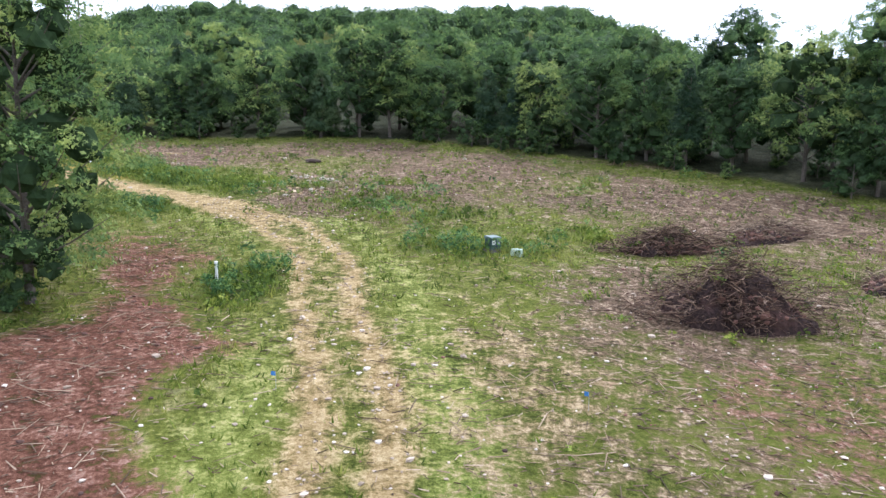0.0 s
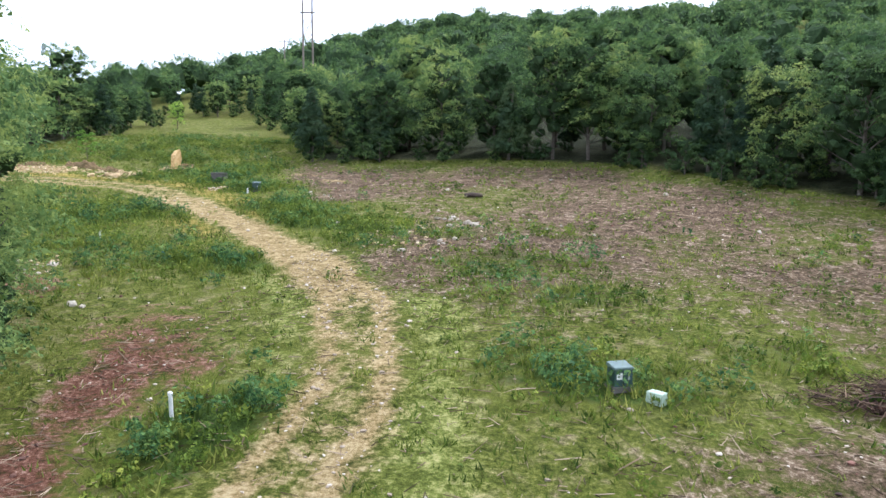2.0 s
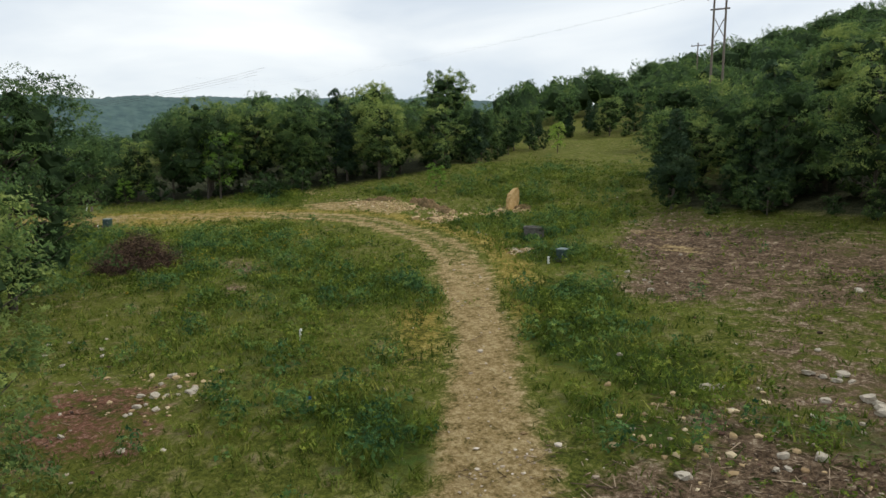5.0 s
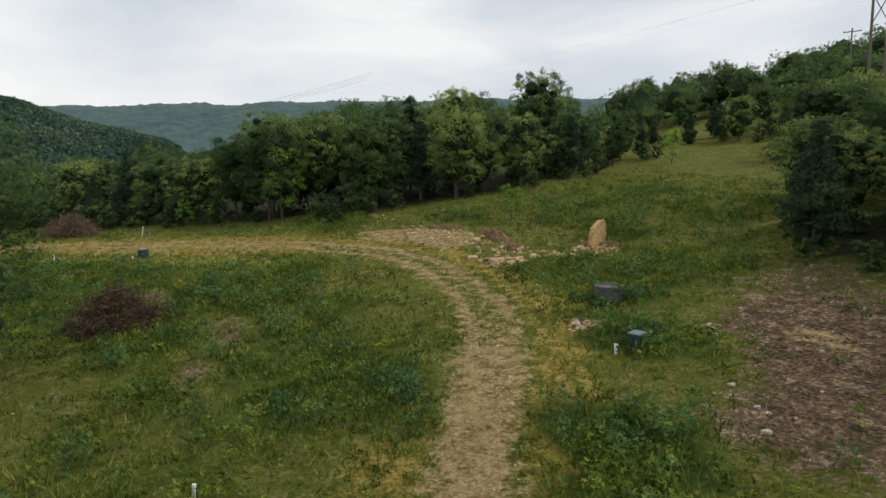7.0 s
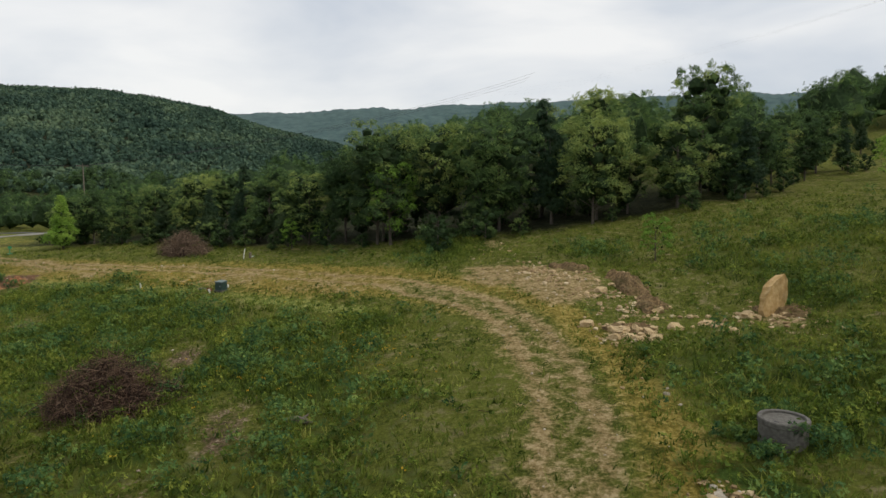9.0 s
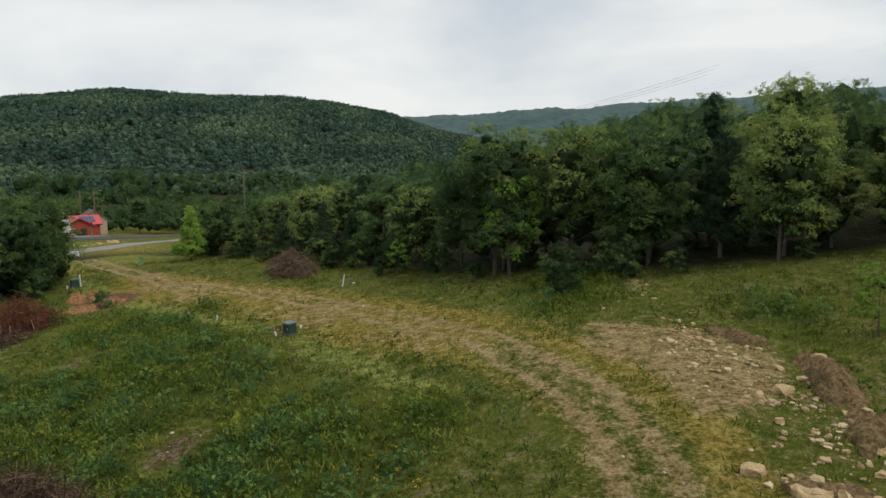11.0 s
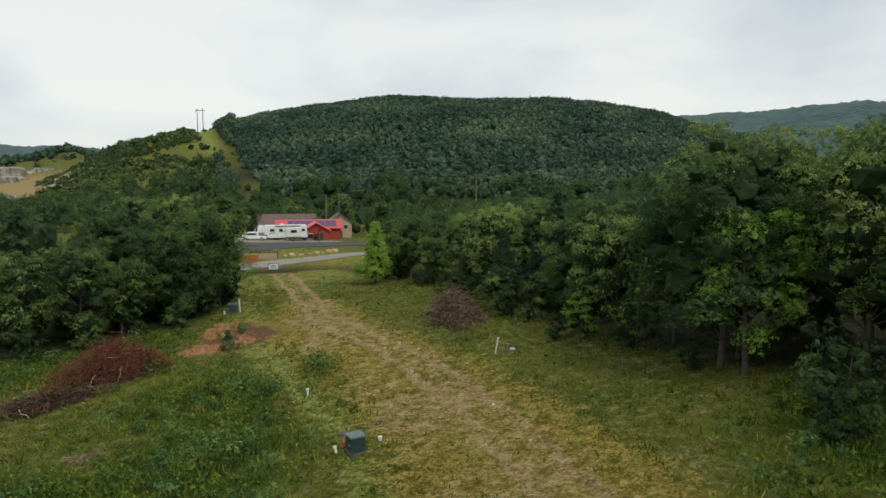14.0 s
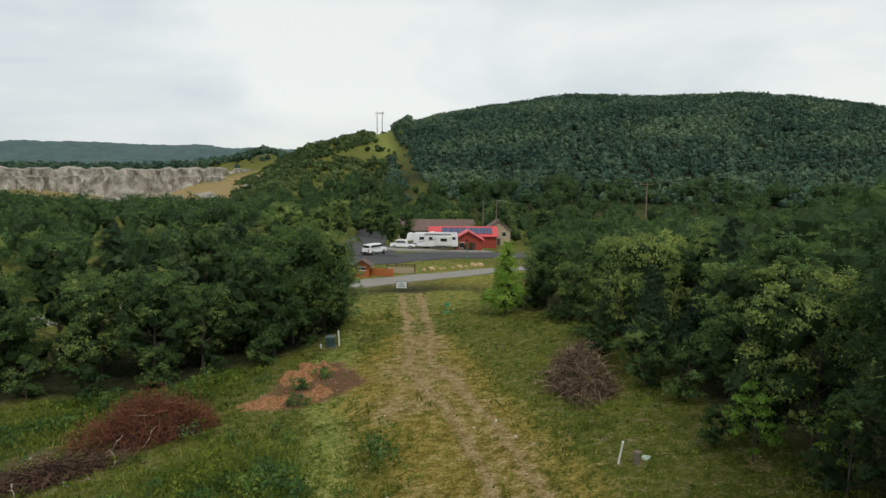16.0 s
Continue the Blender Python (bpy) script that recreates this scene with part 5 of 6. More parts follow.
v, f = tubes([([(-.9, 0, .3), (-.2, .06, .36), (.5, -.04, .3), (1.0, .05, .26)], [.2, .26, .24, .14]), ([(0, .1, .3), (.4, .8, .15)], [.14, .05]), ([(-.5, 0, .3), (-.8, -.6, .1)], [.12, .04])], 9)
part("trunk", np_mesh("trunk", v, f, M_TIMBER, True), lg)
lg = root_at("log", -40.7, 44.9, 70, "short weathered grey log lying in the grass", "log")
v, f = tubes([([(-.5, 0, .12), (0, .04, .18), (.55, 0, .12)], [.11, .14, .1]), ([(.1, 0, .15), (.35, .35, .3)], [.07, .03])], 8)
part("trunk", np_mesh("trunk", v, f, M_POLE, True), lg)

# concrete riser with its cover
riser = root_at("concrete_riser", -32.55, 57.98, 0, "weathered grey concrete manhole riser standing in weeds", "manhole", sink=.22)
bm = cyl_bm((0, 0, .41), .645, .82, .635, 48)
bpart("wall", bm, M_CONCRETE, riser, "stained round concrete wall", 0)
rim = bmesh.new()
rings = [(.665, .79), (.675, .81), (.675, .92), (.655, .95), (.565, .95), (.55, .93), (.55, .86)]
vs = [[rim.verts.new((r * math.cos(2 * math.pi * j / 48), r * math.sin(2 * math.pi * j / 48), z)) for j in range(48)] for r, z in rings]
for a_, b_ in zip(vs, vs[1:]):
    for j in range(48):
        rim.faces.new((a_[j], a_[(j + 1) % 48], b_[(j + 1) % 48], b_[j]))
bpart("rim", rim, M_CONCRETE, riser, "thick rounded rim")
bpart("cover", cyl_bm((0, 0, .85), .555, .06, sides=48), M_CONCRETE, riser, "paler grey flat cover")
bpart("lifting_slot", box_bm((.27, .12, .882), (.22, .05, .012), rz=-30), M_BLACK, riser, "black lifting slot")
bpart("lifting_slot", box_bm((.35, .0, .882), (.05, .16, .012), rz=-30), M_BLACK, riser)
bpart("lifting_slot", box_bm((.14, -.34, .882), (.14, .08, .012), rz=10), M_BLACK, riser)

# upright ochre slab and the limestone of the cut
slab = root_at("standing_slab", -43.7, 65.9, 100, "upright ochre stone slab on a heap of rubble", "boulder", sink=.25)
bm = bmesh.new()
out = [(-.55, 0), (.35, -.05), (.62, .75), (.66, 1.75), (.5, 2.0), (.1, 1.85), (-.35, 1.5), (-.62, 1.0), (-.7, .4)]
fr, bk = [bm.verts.new((x_, -.2 + .05 * math.sin(5 * x_), z_)) for x_, z_ in out], [bm.verts.new((x_ * .9, .22 + .05 * math.cos(4 * z_), z_ * .97)) for x_, z_ in out]
bm.faces.new(fr)
bm.faces.new(bk[::-1])
for i in range(len(out)):
    bm.faces.new((fr[i], bk[i], bk[(i + 1) % len(out)], fr[(i + 1) % len(out)]))
bmesh.ops.triangulate(bm, faces=bm.faces[:])
bmesh.ops.subdivide_edges(bm, edges=bm.edges[:], cuts=2, use_grid_fill=True)
for v_ in bm.verts:
    v_.co += Vector((noise.noise(v_.co * 3), noise.noise(v_.co * 3 + Vector((9, 0, 0))), noise.noise(v_.co * 3 + Vector((0, 9, 0))))) * .07
bpart("slab", bm, M_OCHRE_STONE, slab)
for i, (hx_, hy_, ra, rb, hh, rz_) in enumerate(((-43.4, 66.6, 1.6, .9, .45, 20), (-52.6, 63.2, 3.4, 1.0, .75, -8), (-48.2, 62.4, 2.2, 1.0, .7, -20), (-57.6, 61.9, 2.4, .7, .5, 12), (-44.6, 59.6, 1.4, .9, .4, 30))):
    hp = root_at("rubble_bank", hx_, hy_, rz_, "low bank of tan soil and broken limestone", "soil bank", "rubble banks", .1)
    v, f = heap_mesh(np.random.default_rng(80 + i), ra, rb, hh * .75, 1.0)
    part("mound", np_mesh("mound", v, f, two_scale("tan_rubble", (0.07, 0.045, 0.022), (0.24, 0.165, 0.085), (0.05, 0.055, 0.014), 7, 1.2, 0.95, 0, 0.1, 1.0, 0.1), True), hp)
rocks(-43.6, 58.9, .9, .5, 14, .15, .5, 20)
rocks(-44.2, 60.8, .6, .4, 5, .2, .6)
rocks(-44.3, 63.0, .8, .6, 12, .14, .55)
rocks(-42.6, 65.6, 1.1, .5, 14, .1, .4, 20)
rocks(-48.0, 60.6, 2.0, .6, 12, .12, .28, 10)
rocks(-53.0, 61.6, 2.6, .6, 12, .12, .3, -10)
rocks(-58.5, 60.2, 2.0, .6, 8, .12, .32)
rocks(-44.6, 59.0, .9, .5, 22, .1, .42, 30)
rocks(-50.2, 62.6, 1.6, .5, 8, .14, .4, -10)
rocks(-30.8, 55.1, .45, .3, 12, .1, .3)
rocks(-37.5, 57.0, 1.2, .5, 6, .1, .25)
rocks(-9.0, 48.3, .7, .35, 6, .2, .7, -30)
rocks(-7.6, 47.2, .6, .3, 7, .18, .5, -30)
rocks(-11.4, 45.5, .3, .25, 3, .3, .6)
rocks(-9.0, 43.2, 1.5, 1.3, 10, .15, .36)
rocks(-5.5, 45.5, 2.6, 2.0, 8, .15, .34)
rocks(-21.2, 53.6, .9, .5, 10, .12, .35)
rocks(-24.0, 34.2, .6, .4, 8, .18, .42)
rocks(-22.9, 32.6, .7, .4, 7, .15, .4)
rocks(-30.8, 32.4, 1.6, .9, 7, .18, .45)
rocks(-20.0, 31.0, 2.4, 1.6, 8, .1, .3)
rocks(-17.2, 29.6, .4, .3, 2, .25, .4)
rocks(-66, 58.5, 2.6, 1.2, 8, .08, .22)
rocks(-62, 58.5, 3.0, 1.0, 6, .08, .2)
rocks(-51.6, 61.2, 1.0, .5, 8, .2, .45, 15)
rocks(0, 45, 7, 6, 12, .15, .4)
rocks(-11, 58, 6, 4, 12, .12, .4)
rocks(-28, 62, 6, 4, 10, .1, .35)

rx_, ry_ = [], []
for cx_, cy_, sx_, sy_, n_ in ((-54.5, 60.2, 3.0, .9, 170), (-58.5, 60.0, 2.2, .7, 70), (-48.5, 61.2, 1.8, .7, 110), (-44.2, 59.0, 1.1, .6, 90), (-43.0, 65.4, 1.4, .7, 110), (-30.4, 55.0, .6, .4, 70), (-10.5, 43.5, 1.8, 1.6, 90), (-24.0, 33.0, 1.6, 1.0, 60), (-70, 60, 4, 1.4, 60)):
    rx_.append(rg.normal(cx_, sx_, n_))
    ry_.append(rg.normal(cy_, sy_, n_))
rx_, ry_ = np.concatenate(rx_), np.concatenate(ry_)
v, f = pebbles(rg, rx_, ry_, .04 + .13 * rg.random(len(rx_)) ** 2.5)
tagged(new("rubble", np_mesh("rubble", v, f, M_RUBBLE)), "broken tan limestone rubble strewn over dug soil", "rubble", kind="stuff")

# ---- the road and the camp beyond it ----
def ribbon(name, line, width, mat, label, lift, category):
    v, f = [], []
    pts = []
    for (ax, ay), (bx, by) in zip(line, line[1:]):
        n = max(2, int(math.hypot(bx - ax, by - ay) / 2))
        pts += [(ax + (bx - ax) * i / n, ay + (by - ay) * i / n) for i in range(n)]
    pts.append(line[-1])
    for i, (px, py) in enumerate(pts):
        q, p = pts[min(i + 1, len(pts) - 1)], pts[max(i - 1, 0)]
        l = math.hypot(q[0] - p[0], q[1] - p[1])
        nx_, ny_ = -(q[1] - p[1]) / l, (q[0] - p[0]) / l
        for k in (-.5, -.49, -.25, 0, .25, .49, .5):
            x_, y_ = px + nx_ * width * k, py + ny_ * width * k
            v.append((x_, y_, zat(x_, y_) + (lift if abs(k) < .5 else -.2)))
    for i in range(len(pts) - 1):
        f += [(7 * i + k, 7 * i + k + 1, 7 * i + k + 8, 7 * i + k + 7) for k in range(6)]
    return tagged(new(name, np_mesh(name, v, f, mat, False)), label, category, kind="structure")


ribbon("road", [(-40, -25.7), (-111, -9.8), (-136, -4.2), (-230, 17)], 4.6, M_ROAD, "pale worn country road at the foot of the slope", .1, "road")
ribbon("camp_drive", [(-112, -30), (-134, -24), (-150, -23), (-185, -10)], 11, M_ASPHALT, "dark asphalt drive of the camp", .1, "road")
ribbon("camp_road", [(-139, -27), (-158, -48), (-190, -77), (-225, -110)], 8, M_ASPHALT, "dark asphalt lane between the pitches", .16, "road")
ribbon("gravel_pitch", [(-150, -36), (-168, -25)], 6, M_ROAD, "pale gravel pitch beside the drive", .2, "pavement")
RZ = 128.5


def wheel(o, x, y, r=.36):
    w = bpart("wheel", cyl_bm((x, y, r), r, .24, sides=20, rx=90), M_BLACK, o, "black tyre")
    bpart("rim", cyl_bm((x, y + math.copysign(.11, y), r), r * .6, .06, sides=14, rx=90), M_STEEL, w, "steel rim")


def car(name, x, y, rz, label, pickup=False):
    o = root_at(name, x, y, rz, label, "car", "white cars", sink=-.1)
    bpart("body", box_bm((0, 0, .72), (4.9, 1.85, .62), (.97, .92)), M_CAR, o, "white painted body", .1)
    if pickup:
        bpart("cab", box_bm((.35, 0, 1.35), (2.4, 1.7, .72), (.72, .84)), M_CAR, o, "", .08)
        bpart("side_window", box_bm((.35, 0, 1.36), (1.95, 1.73, .4), (.82, .92)), M_GLASS, o, "dark windows", .02)
        bpart("windscreen", box_bm((1.32, 0, 1.36), (.5, 1.45, .42), (.5, .9)), M_GLASS, o, "", .02)
        bpart("bed", box_bm((-1.65, 0, 1.05), (1.4, 1.5, .06)), M_BLACK, o, "dark load bed")
    else:
        bpart("cab", box_bm((-.45, 0, 1.38), (3.5, 1.72, .74), (.86, .84)), M_CAR, o, "", .09)
        bpart("side_window", box_bm((-.45, 0, 1.42), (3.05, 1.75, .36), (.9, .94)), M_GLASS, o, "dark side windows", .02)
        bpart("rear_window", box_bm((-2.1, 0, 1.42), (.2, 1.35, .36)), M_GLASS, o, "dark rear window", .02)
    for x_ in (-1.5, 1.5):
        for y_ in (-.85, .85):
            wheel(o, x_, y_)
    for y_ in (-.68, .68):
        bpart("headlight", box_bm((2.38, y_, .8), (.1, .32, .18)), M_GLASS, o, "headlight", .02)
        bpart("tail_light", box_bm((-2.4, y_, .85), (.08, .2, .3)), M_REDWALL, o, "red tail light", .02)
    bpart("bumper", box_bm((2.45, 0, .48), (.16, 1.75, .2)), M_BLACK, o, "", .03)
    bpart("bumper", box_bm((-2.45, 0, .48), (.16, 1.75, .2)), M_BLACK, o, "", .03)
    return o


car("suv", -140.8, -29.0, RZ + 58, "white sport utility car standing on the drive")
car("pickup_truck", -155.5, -35.6, RZ + 172, "white pickup truck parked before the trailer", True)
rv = root_at("camper_trailer", -160.4, -31.8, RZ, "large white camper trailer with grey stripes on a pitch", "camper", sink=-.15)
bpart("body", box_bm((0, 0, 1.85), (8.4, 2.4, 2.5), (.97, .97)), M_CAR, rv, "white ribbed body", .12)
bpart("nose", box_bm((-4.7, 0, 2.35), (1.6, 2.3, 1.4), (.7, .97)), M_CAR, rv, "raised front over the hitch", .15)
bpart("slide_out", box_bm((1.5, -1.35, 1.7), (3.0, .6, 1.7)), M_WHITE, rv, "slide-out room", .05)
bpart("stripe", box_bm((-.5, -1.205, 1.9), (5.5, .02, .16), ry=-8), M_STEEL, rv, "grey stripe")
for x_, w_ in ((-2.6, .9), (-.9, .7), (3.4, .6)):
    bpart("window", box_bm((x_, -1.21, 2.15), (w_, .03, .5)), M_GLASS, rv, "dark window")
bpart("window", box_bm((1.5, -1.655, 1.9), (1.2, .03, .55)), M_GLASS, rv, "dark window")
bpart("door", box_bm((-1.7, -1.215, 1.65), (.65, .03, 1.75)), M_WHITE, rv, "entry door")
bpart("underframe", box_bm((0, 0, .55), (8.2, 2.1, .25)), M_BLACK, rv, "dark underframe")
bpart("awning", box_bm((.4, -1.3, 3.0), (5.0, .18, .16)), M_STEEL, rv, "rolled awning", .05)
bpart("roof_unit", box_bm((-.6, 0, 3.22), (.9, .8, .26), (.8, .8)), M_WHITE, rv, "air conditioner", .04)
for x_ in (.3, 1.3):
    for y_ in (-1.0, 1.0):
        wheel(rv, x_, y_, .4)
bpart("jack", box_bm((-4.6, 0, .8), (.12, .12, 1.6)), M_STEEL, rv, "landing leg")


def house(name, x, y, rz, L, W, H, rise, wall, roof, label, gable_front=False, doors=((0, .9),), windows=(), category="building", sink=.2):
    o = root_at(name, x, y, rz, label, category, sink=sink)
    body = bpart("wall", box_bm((0, 0, H / 2), (L, W, H)), wall, o, "painted board walls")
    bm = bmesh.new()
    e, t = .45, .14
    a, b = (W, L) if gable_front else (L, W)
    for sgn in (-1, 1):
        sl = math.hypot(b / 2 + e, rise * (b / 2 + e) / (b / 2))
        ang = math.degrees(math.atan2(rise, b / 2))
        m = pose(0, 0, 0, 0, 0, 90 if gable_front else 0) @ pose(0, sgn * (b / 2 + e) / 2, H + rise - rise * (b / 2 + e) / b + t * .6, -sgn * ang, 0, 0)
        r = bmesh.ops.create_cube(bm, size=1, matrix=m @ Matrix.Diagonal((a + 2 * e, sl + .06, t, 1)))
    rf = bpart("roof", bm, roof, o, "pitched roof with overhanging eaves")
    g = bmesh.new()
    for sgn in (-1, 1):
        p = [(sgn * a / 2, -b / 2, H), (sgn * a / 2, b / 2, H), (sgn * a / 2, 0, H + rise)]
        p2 = [(q[0] - sgn * .15, q[1], q[2]) for q in p]
        if gable_front:
            p, p2 = [(q[1], q[0], q[2]) for q in p], [(q[1], q[0], q[2]) for q in p2]
        va, vb = [g.verts.new(q) for q in p], [g.verts.new(q) for q in p2]
        g.faces.new(va)
        g.faces.new(vb[::-1])
        for i in range(3):
            g.faces.new((va[i], vb[i], vb[(i + 1) % 3], va[(i + 1) % 3]))
    bpart("gable", g, wall, o, "boarded gable")
    for x_, w_ in doors:
        d = bpart("door", box_bm((x_, -W / 2 - .02, 1.02), (w_, .06, 2.05)), M_TIMBER, o, "dark door")
    for x_, z_, w_, h_ in windows:
        w = bpart("window", box_bm((x_, -W / 2 - .01, z_), (w_, .05, h_)), M_GLASS, o, "dark window pane")
        bpart("frame", box_bm((x_, -W / 2 - .03, z_ - h_ / 2 - .05), (w_ + .2, .1, .1)), M_WHITE, w)
        bpart("frame", box_bm((x_, -W / 2 - .03, z_ + h_ / 2 + .05), (w_ + .2, .06, .1)), M_WHITE, w)
    return o


house("cabin", -167.6, -29.6, RZ, 5.2, 5.0, 2.6, 1.5, M_REDWALL, M_REDROOF, "red boarded cabin with a bright red metal roof", True, ((0.9, .9),), ((-1.2, 1.5, .9, 1.0),))
hall = house("office_building", -180.0, -40.0, RZ, 14.0, 7.0, 2.8, 1.6, M_REDWALL, M_REDROOF, "long red camp building with solar panels on its roof", False, ((-5, 1.0),), ((-2, 1.6, 1.2, 1.0), (3, 1.6, 1.2, 1.0)))
for i in range(8):
    bpart("solar_panel", box_bm((-3.9 + 1.35 * i, -1.85, 3.78), (1.28, 2.6, .06), rx=24.5), M_SOLAR, hall, "blue solar panel")
house("lodge", -193, -58, RZ, 18.0, 8.0, 3.2, 2.2, M_TANWALL, M_BROWNROOF, "long lodge with a brown shingled roof", False, ((0, 1.0),), ((-5, 1.7, 1.2, 1.0), (5, 1.7, 1.2, 1.0)))
house("tan_house", -198, -43, RZ, 5.5, 6.0, 4.2, 2.0, M_TANWALL, M_BROWNROOF, "tan gabled house behind the camp", True, ((0, .9),), ((-1.3, 3.0, .8, 1.0), (1.3, 3.0, .8, 1.0)))
house("kiosk", -121.6, -12.6, RZ, 1.7, 1.5, 1.75, .55, M_CEDARWOOD, M_BROWNROOF, "orange stained wooden kiosk beside the road", True, (), ((0, 1.25, .8, .35),), "kiosk", .1)
fence = root_at("board_fence", -123.4, -11.2, RZ - 8, "orange stained board fence beside the road", "fence", sink=.1)
for i in range(17):
    bpart("board", box_bm((-1.6 + .2 * i, 0, .55), (.185, .03, 1.05 + .03 * math.sin(i * 2.3))), M_CEDARWOOD, fence)
for x_ in (-1.65, 0, 1.65):
    bpart("post", box_bm((x_, .07, .6), (.1, .1, 1.25)), M_CEDARWOOD, fence)
for z_ in (.25, .85):
    bpart("rail", box_bm((0, .05, z_), (3.4, .04, .09)), M_CEDARWOOD, fence)
perg = root_at("rail_rack", -127.6, -11.4, RZ - 8, "dark timber rack with rails behind a low board wall", "rack", sink=.1)
for x_ in (-1.9, -.6, .7, 1.9):
    bpart("post", box_bm((x_, 0, .65), (.1, .1, 1.4)), M_TIMBER, perg)
for z_ in (1.25, 1.05):
    bpart("rail", box_bm((0, 0, z_), (4.2, .08, .08)), M_TIMBER, perg)
bpart("panel", box_bm((0, -.2, .45), (3.6, .06, .8)), M_TANWALL, perg, "tan board panel", .01)
for i in range(9):
    rock(-131.5 - 1.35 * i + rs.uniform(-.3, .3), -10.6 + .22 * i + rs.uniform(-.3, .3), rs.uniform(.35, .75), "pale landscape boulder beside the road", "roadside boulders")
sg = root_at("land_sign", -115.2, -0.3, RZ, "white board sign on two legs by the road", "sign", sink=.1)
bpart("board", box_bm((0, 0, .95), (1.15, .05, .7)), M_WHITE, sg, "white sign board", .01)
bpart("frame", box_bm((0, .01, 1.32), (1.25, .07, .05)), M_GREENBOX, sg)
bpart("frame", box_bm((0, .01, .58), (1.25, .07, .05)), M_GREENBOX, sg)
for x_ in (-.6, .6):
    bpart("leg", box_bm((x_, .02, .65), (.06, .07, 1.35)), M_GREENBOX, sg)
for q in range(3):
    bpart("text_bar", box_bm((0, -.032, .78 + .16 * q), (.8 - .12 * q, .012, .06)), M_BLUE, sg)
hz = root_at("timber_trestle", -110.1, -3.2, RZ - 10, "dark timber trestle standing on the verge", "trestle", sink=.05)
bpart("beam", box_bm((0, 0, .72), (1.35, .16, .16)), M_TIMBER, hz, "", .01)
for x_ in (-.6, .6):
    for y_ in (-.18, .18):
        bpart("leg", box_bm((x_, y_, .36), (.09, .08, .75), rx=math.copysign(14, y_)), M_TIMBER, hz)
gp = root_at("green_marker", -107.9, 11.8, RZ, "green plastic marker post with a small sign", "marker", sink=.05)
bpart("post", cyl_bm((0, 0, .5), .05, 1.0), M_GREENPLASTIC, gp)
bpart("sign", box_bm((0, -.06, .85), (.4, .03, .3)), M_GREENPLASTIC, gp)
bpart("foot", box_bm((0, 0, .08), (.6, .4, .14)), M_GREENPLASTIC, gp, "", .02)
for mx, my in ((-79.0, 56.0), (-90.5, 45.2)):
    sp = root_at("boundary_sign", mx, my, 20, "small white boundary sign on a stake", "sign", "boundary signs", .05)
    bpart("stake", box_bm((0, 0, .55), (.05, .03, 1.1)), M_POLE, sp)
    bpart("plate", box_bm((0, -.03, .95), (.32, .02, .26)), M_WHITE, sp, "white plate")
lp = root_at("green_lamp_post", -150.8, -17.4, 0, "short green lamp post beside the drive", "lamp post", sink=.1)
bpart("pole", cyl_bm((0, 0, 1.4), .08, 2.8, .06), M_GREENPLASTIC, lp)
bpart("base", cyl_bm((0, 0, .15), .35, .3, .2), M_GREENPLASTIC, lp)
bpart("lantern", cyl_bm((0, 0, 3.0), .22, .45, .14), M_BLACK, lp, "dark lantern")


def utility_pole(x, y, h, label, arms=1, rz=0.0, lamp=False, r=.16):
    o = root_at("utility_pole", x, y, rz, label, "utility pole", "utility poles", sink=.3)
    bpart("pole", cyl_bm((0, 0, h / 2), r, h, r * .65, 10), M_POLE, o)
    for i in range(arms):
        a = bpart("crossarm", box_bm((0, .16, h - .5 - 1.2 * i), (2.6, .12, .14)), M_POLE, o)
        for x_ in (-1.15, 0.0, 1.15):
            bpart("insulator", cyl_bm((x_, .16, h - .35 - 1.2 * i), .06, .22, .04, 8), M_STEEL, a)
    if lamp:
        bpart("lamp_arm", box_bm((.7, 0, h - .3), (1.5, .07, .07)), M_STEEL, o)
        bpart("lamp_head", box_bm((1.5, 0, h - .34), (.6, .25, .14)), M_STEEL, o, "street lamp head", .03)
    return o


utility_pole(-188, -40.3, 10.5, "timber utility pole behind the camp", 0, RZ)
utility_pole(-190, -38.0, 11.0, "timber pole with a lamp behind the camp", 0, RZ, True)
utility_pole(-181.5, 0.5, 15.0, "timber utility pole with a crossarm in the valley", 1, RZ)
utility_pole(-80.3, 142.0, 12.5, "timber utility pole above the treetops", 1, 20)
hf = root_at("transmission_tower", -60.8, 118.9, 25, "tall H-frame timber transmission tower over the woods", "pylon", sink=.3)
TOP = 39.5 - zat(-60.8, 118.9)
for x_ in (-.8, .8):
    bpart("pole", cyl_bm((x_, 0, TOP / 2), .2, TOP, .13, 10), M_POLE, hf)
bpart("crossarm", box_bm((0, .2, TOP - 1.2), (3.6, .16, .2)), M_POLE, hf)
bpart("crossarm", box_bm((0, .2, TOP - 3.4), (2.6, .16, .2)), M_POLE, hf)
for x_ in (-1.7, 0, 1.7):
    bpart("insulator", cyl_bm((x_, .2, TOP - 1.7), .07, .8, .05, 8), M_STEEL, hf)
bpart("brace", box_bm((0, .18, TOP - 6), (.1, .1, 3.4), ry=27), M_POLE, hf)
bpart("brace", box_bm((0, .3, TOP - 6), (.1, .1, 3.4), ry=-27), M_POLE, hf)
ft = root_at("transmission_tower", -449.7, -319, RZ, "distant H-frame transmission tower on the grassy shoulder", "pylon", sink=.5)
for x_ in (-1.9, 1.9):
    bpart("pole", cyl_bm((x_, 0, 9), .3, 18, .22, 8), M_POLE, ft)
bpart("crossarm", box_bm((0, 0, 16.6), (6.6, .3, .45)), M_POLE, ft)
for x_ in (-3, 0, 3):
    bpart("insulator", cyl_bm((x_, 0, 15.6), .15, 1.6, .1, 6), M_STEEL, ft)


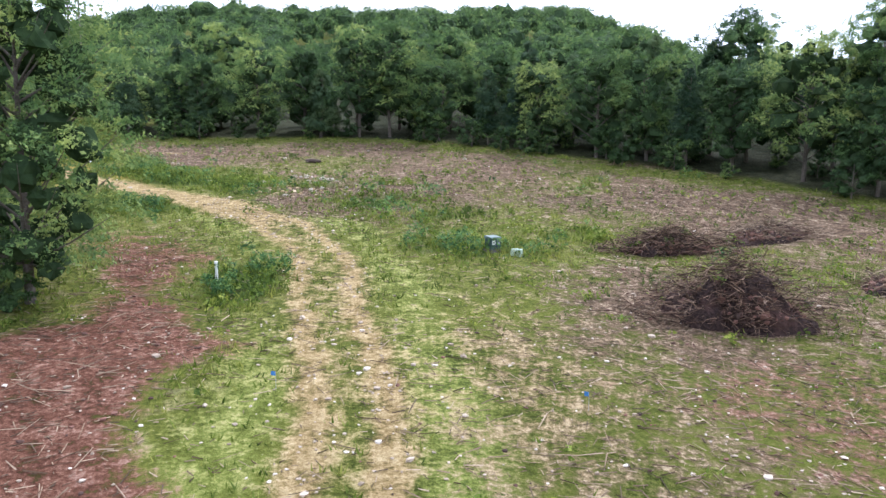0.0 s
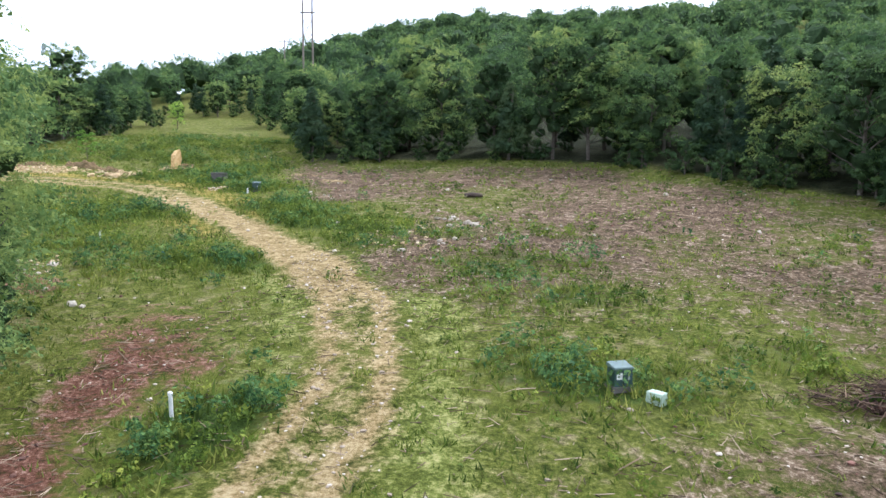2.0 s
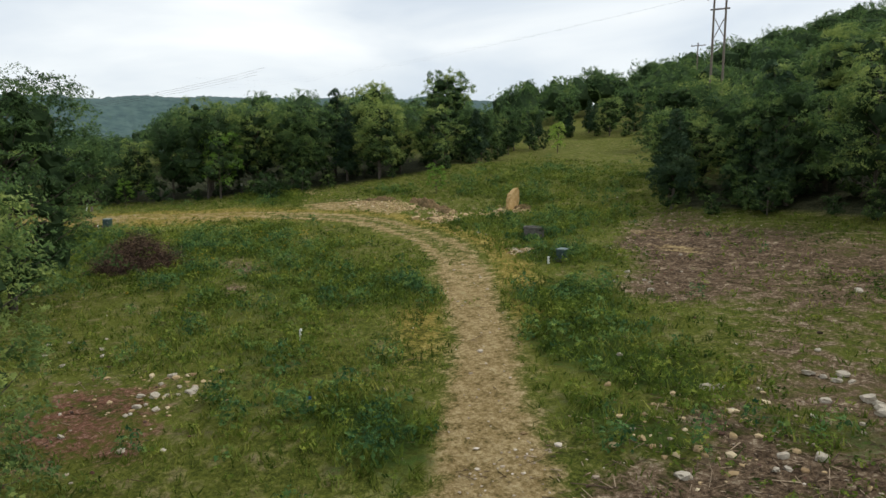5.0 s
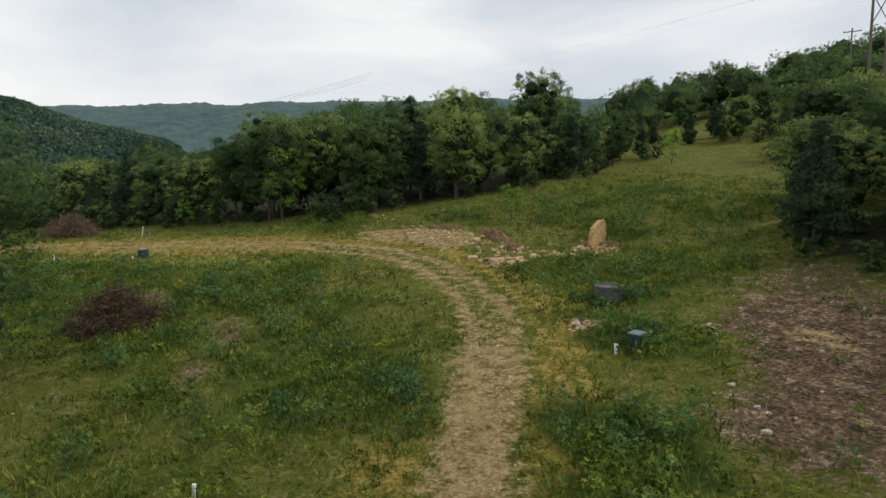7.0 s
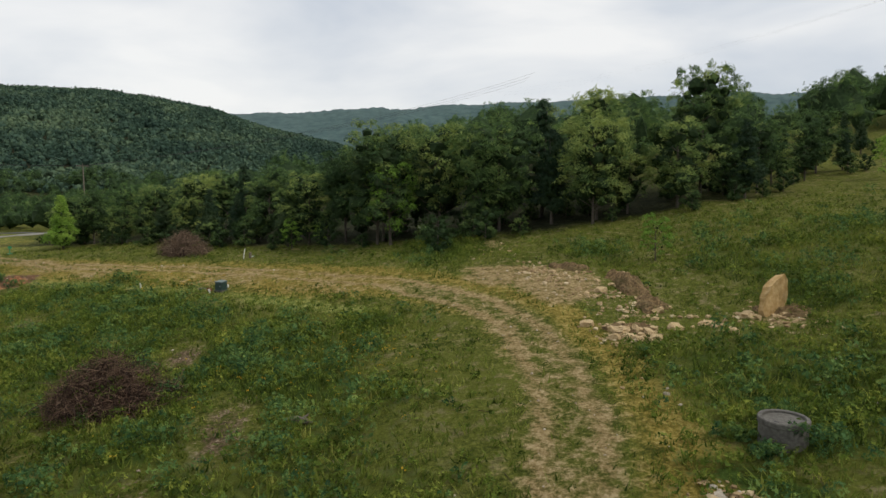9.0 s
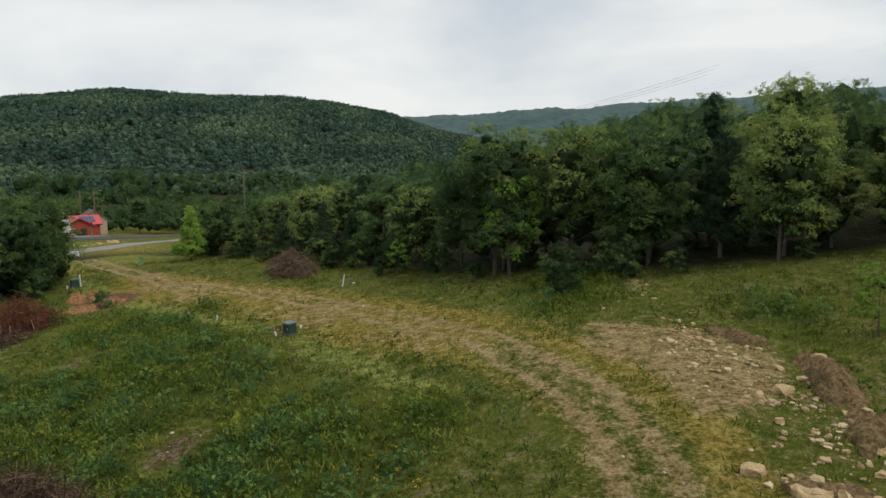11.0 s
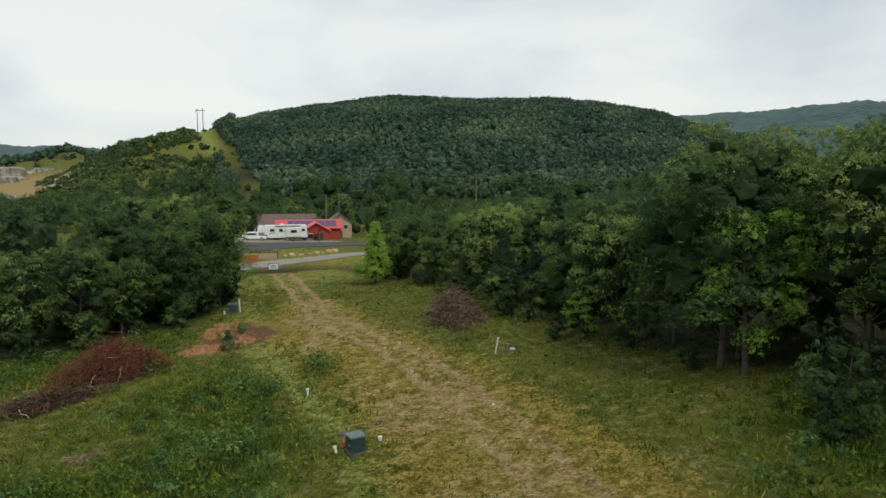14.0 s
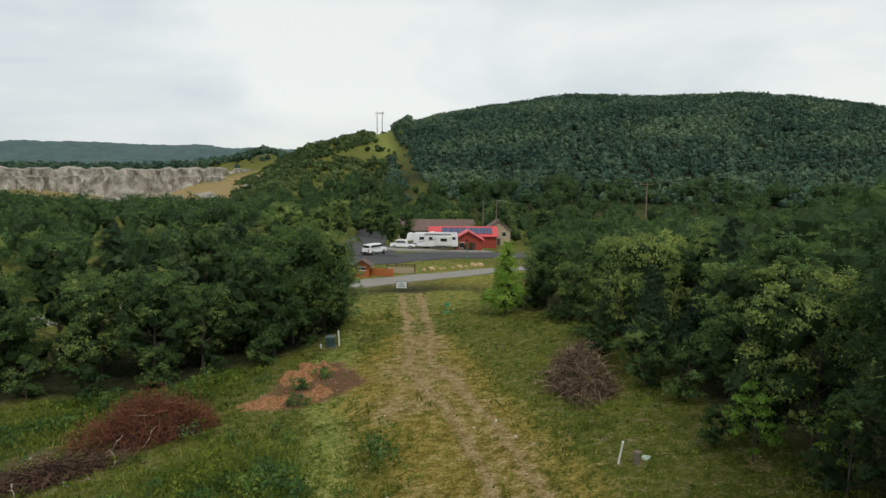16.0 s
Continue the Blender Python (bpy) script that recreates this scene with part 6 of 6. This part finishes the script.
def cable(name, a, b, sag, r, label):
    pts = [Vector(a).lerp(Vector(b), t / 24) - Vector((0, 0, sag * 4 * (t / 24) * (1 - t / 24))) for t in range(25)]
    v, f = tubes([(pts, [r] * 25)], 5)
    return tagged(new(name, np_mesh(name, v, f, M_BLACK, True)), label, "cable", "power lines")


for i in range(3):
    cable("power_cable", (-181.5 + .8 * i, .5 + .9 * i, zat(-181.5, .5) + 14.3), (-235 + i, 118 + i, 44.0 + 1.2 * i), 3.0, .025, "dark power cable across the valley")
    cable("power_cable", (-181.5 + .8 * i, .5 + .9 * i, zat(-181.5, .5) + 14.3), (-300, -170 + 2 * i, zat(-300, -170) + 14 + i), 4.0, .025, "dark power cable across the valley")
    cable("power_cable", (-60.8 + 1.7 * (i - 1), 118.9, 38.2), (-430, 146 + 4 * i, 60.0 + 2.5 * i), 6.0, .004, "thin power cable over the western woods")

# quarry face beyond the trees: two rough benches
qv, qf = [], []
QN = 150
for i in range(QN):
    ph = 140.2 + 33 * i / (QN - 1)
    rad_ = 588 + 14 * noise.noise((i * .12, 0, 0)) + 6 * noise.noise((i * .5, 3, 0))
    for j, (dr, zz) in enumerate(((-170, 0), (-120, 0), (-70, 0), (-30, 0), (-6, 0), (0, 1), (1.5, 7), (9, 7.5), (10.5, 13), (34, 14))):
        rr_ = rad_ + dr + 5 * noise.noise((i * .7, j * 2.0, 7))
        a_ = math.radians(ph)
        x_, y_ = -50 - rr_ * math.sin(a_), 50 + rr_ * math.cos(a_)
        qv.append((x_, y_, zat(x_, y_) + .5 if j < 5 else 6.0 + zz * (0.92 + .16 * noise.noise((i * .23, j * .4, 1))) - 1.5 * (i % 9 < 2)))
for i in range(QN - 1):
    qf += [(10 * i + j, 10 * i + j + 1, 10 * i + j + 11, 10 * i + j + 10) for j in range(9)]
tagged(new("quarry_face", np_mesh("quarry_face", qv, qf, M_QUARRY)), "pale stepped limestone quarry face", "cliff", kind="structure")

# small trees of the camp
for kd, x_, y_, s_ in ((1, -162, -45, .75), (6, -160.5, -33.8, 1.1), (5, -163.3, -29.6, .6), (6, -165, -27.5, .55), (0, -150, -52, .7), (1, -172, -50, .8), (0, -178, -62, .9), (1, -205, -62, .9), (0, -206, -35, .9), (2, -210, -50, 1.0), (1, -184, -72, .8), (0, -168, -66, .85), (1, -128, -36, .7), (0, -135, -44, .8)):
    plant(kd, x_, y_, s_, "trees of the camp", "leafy green tree among the camp buildings")
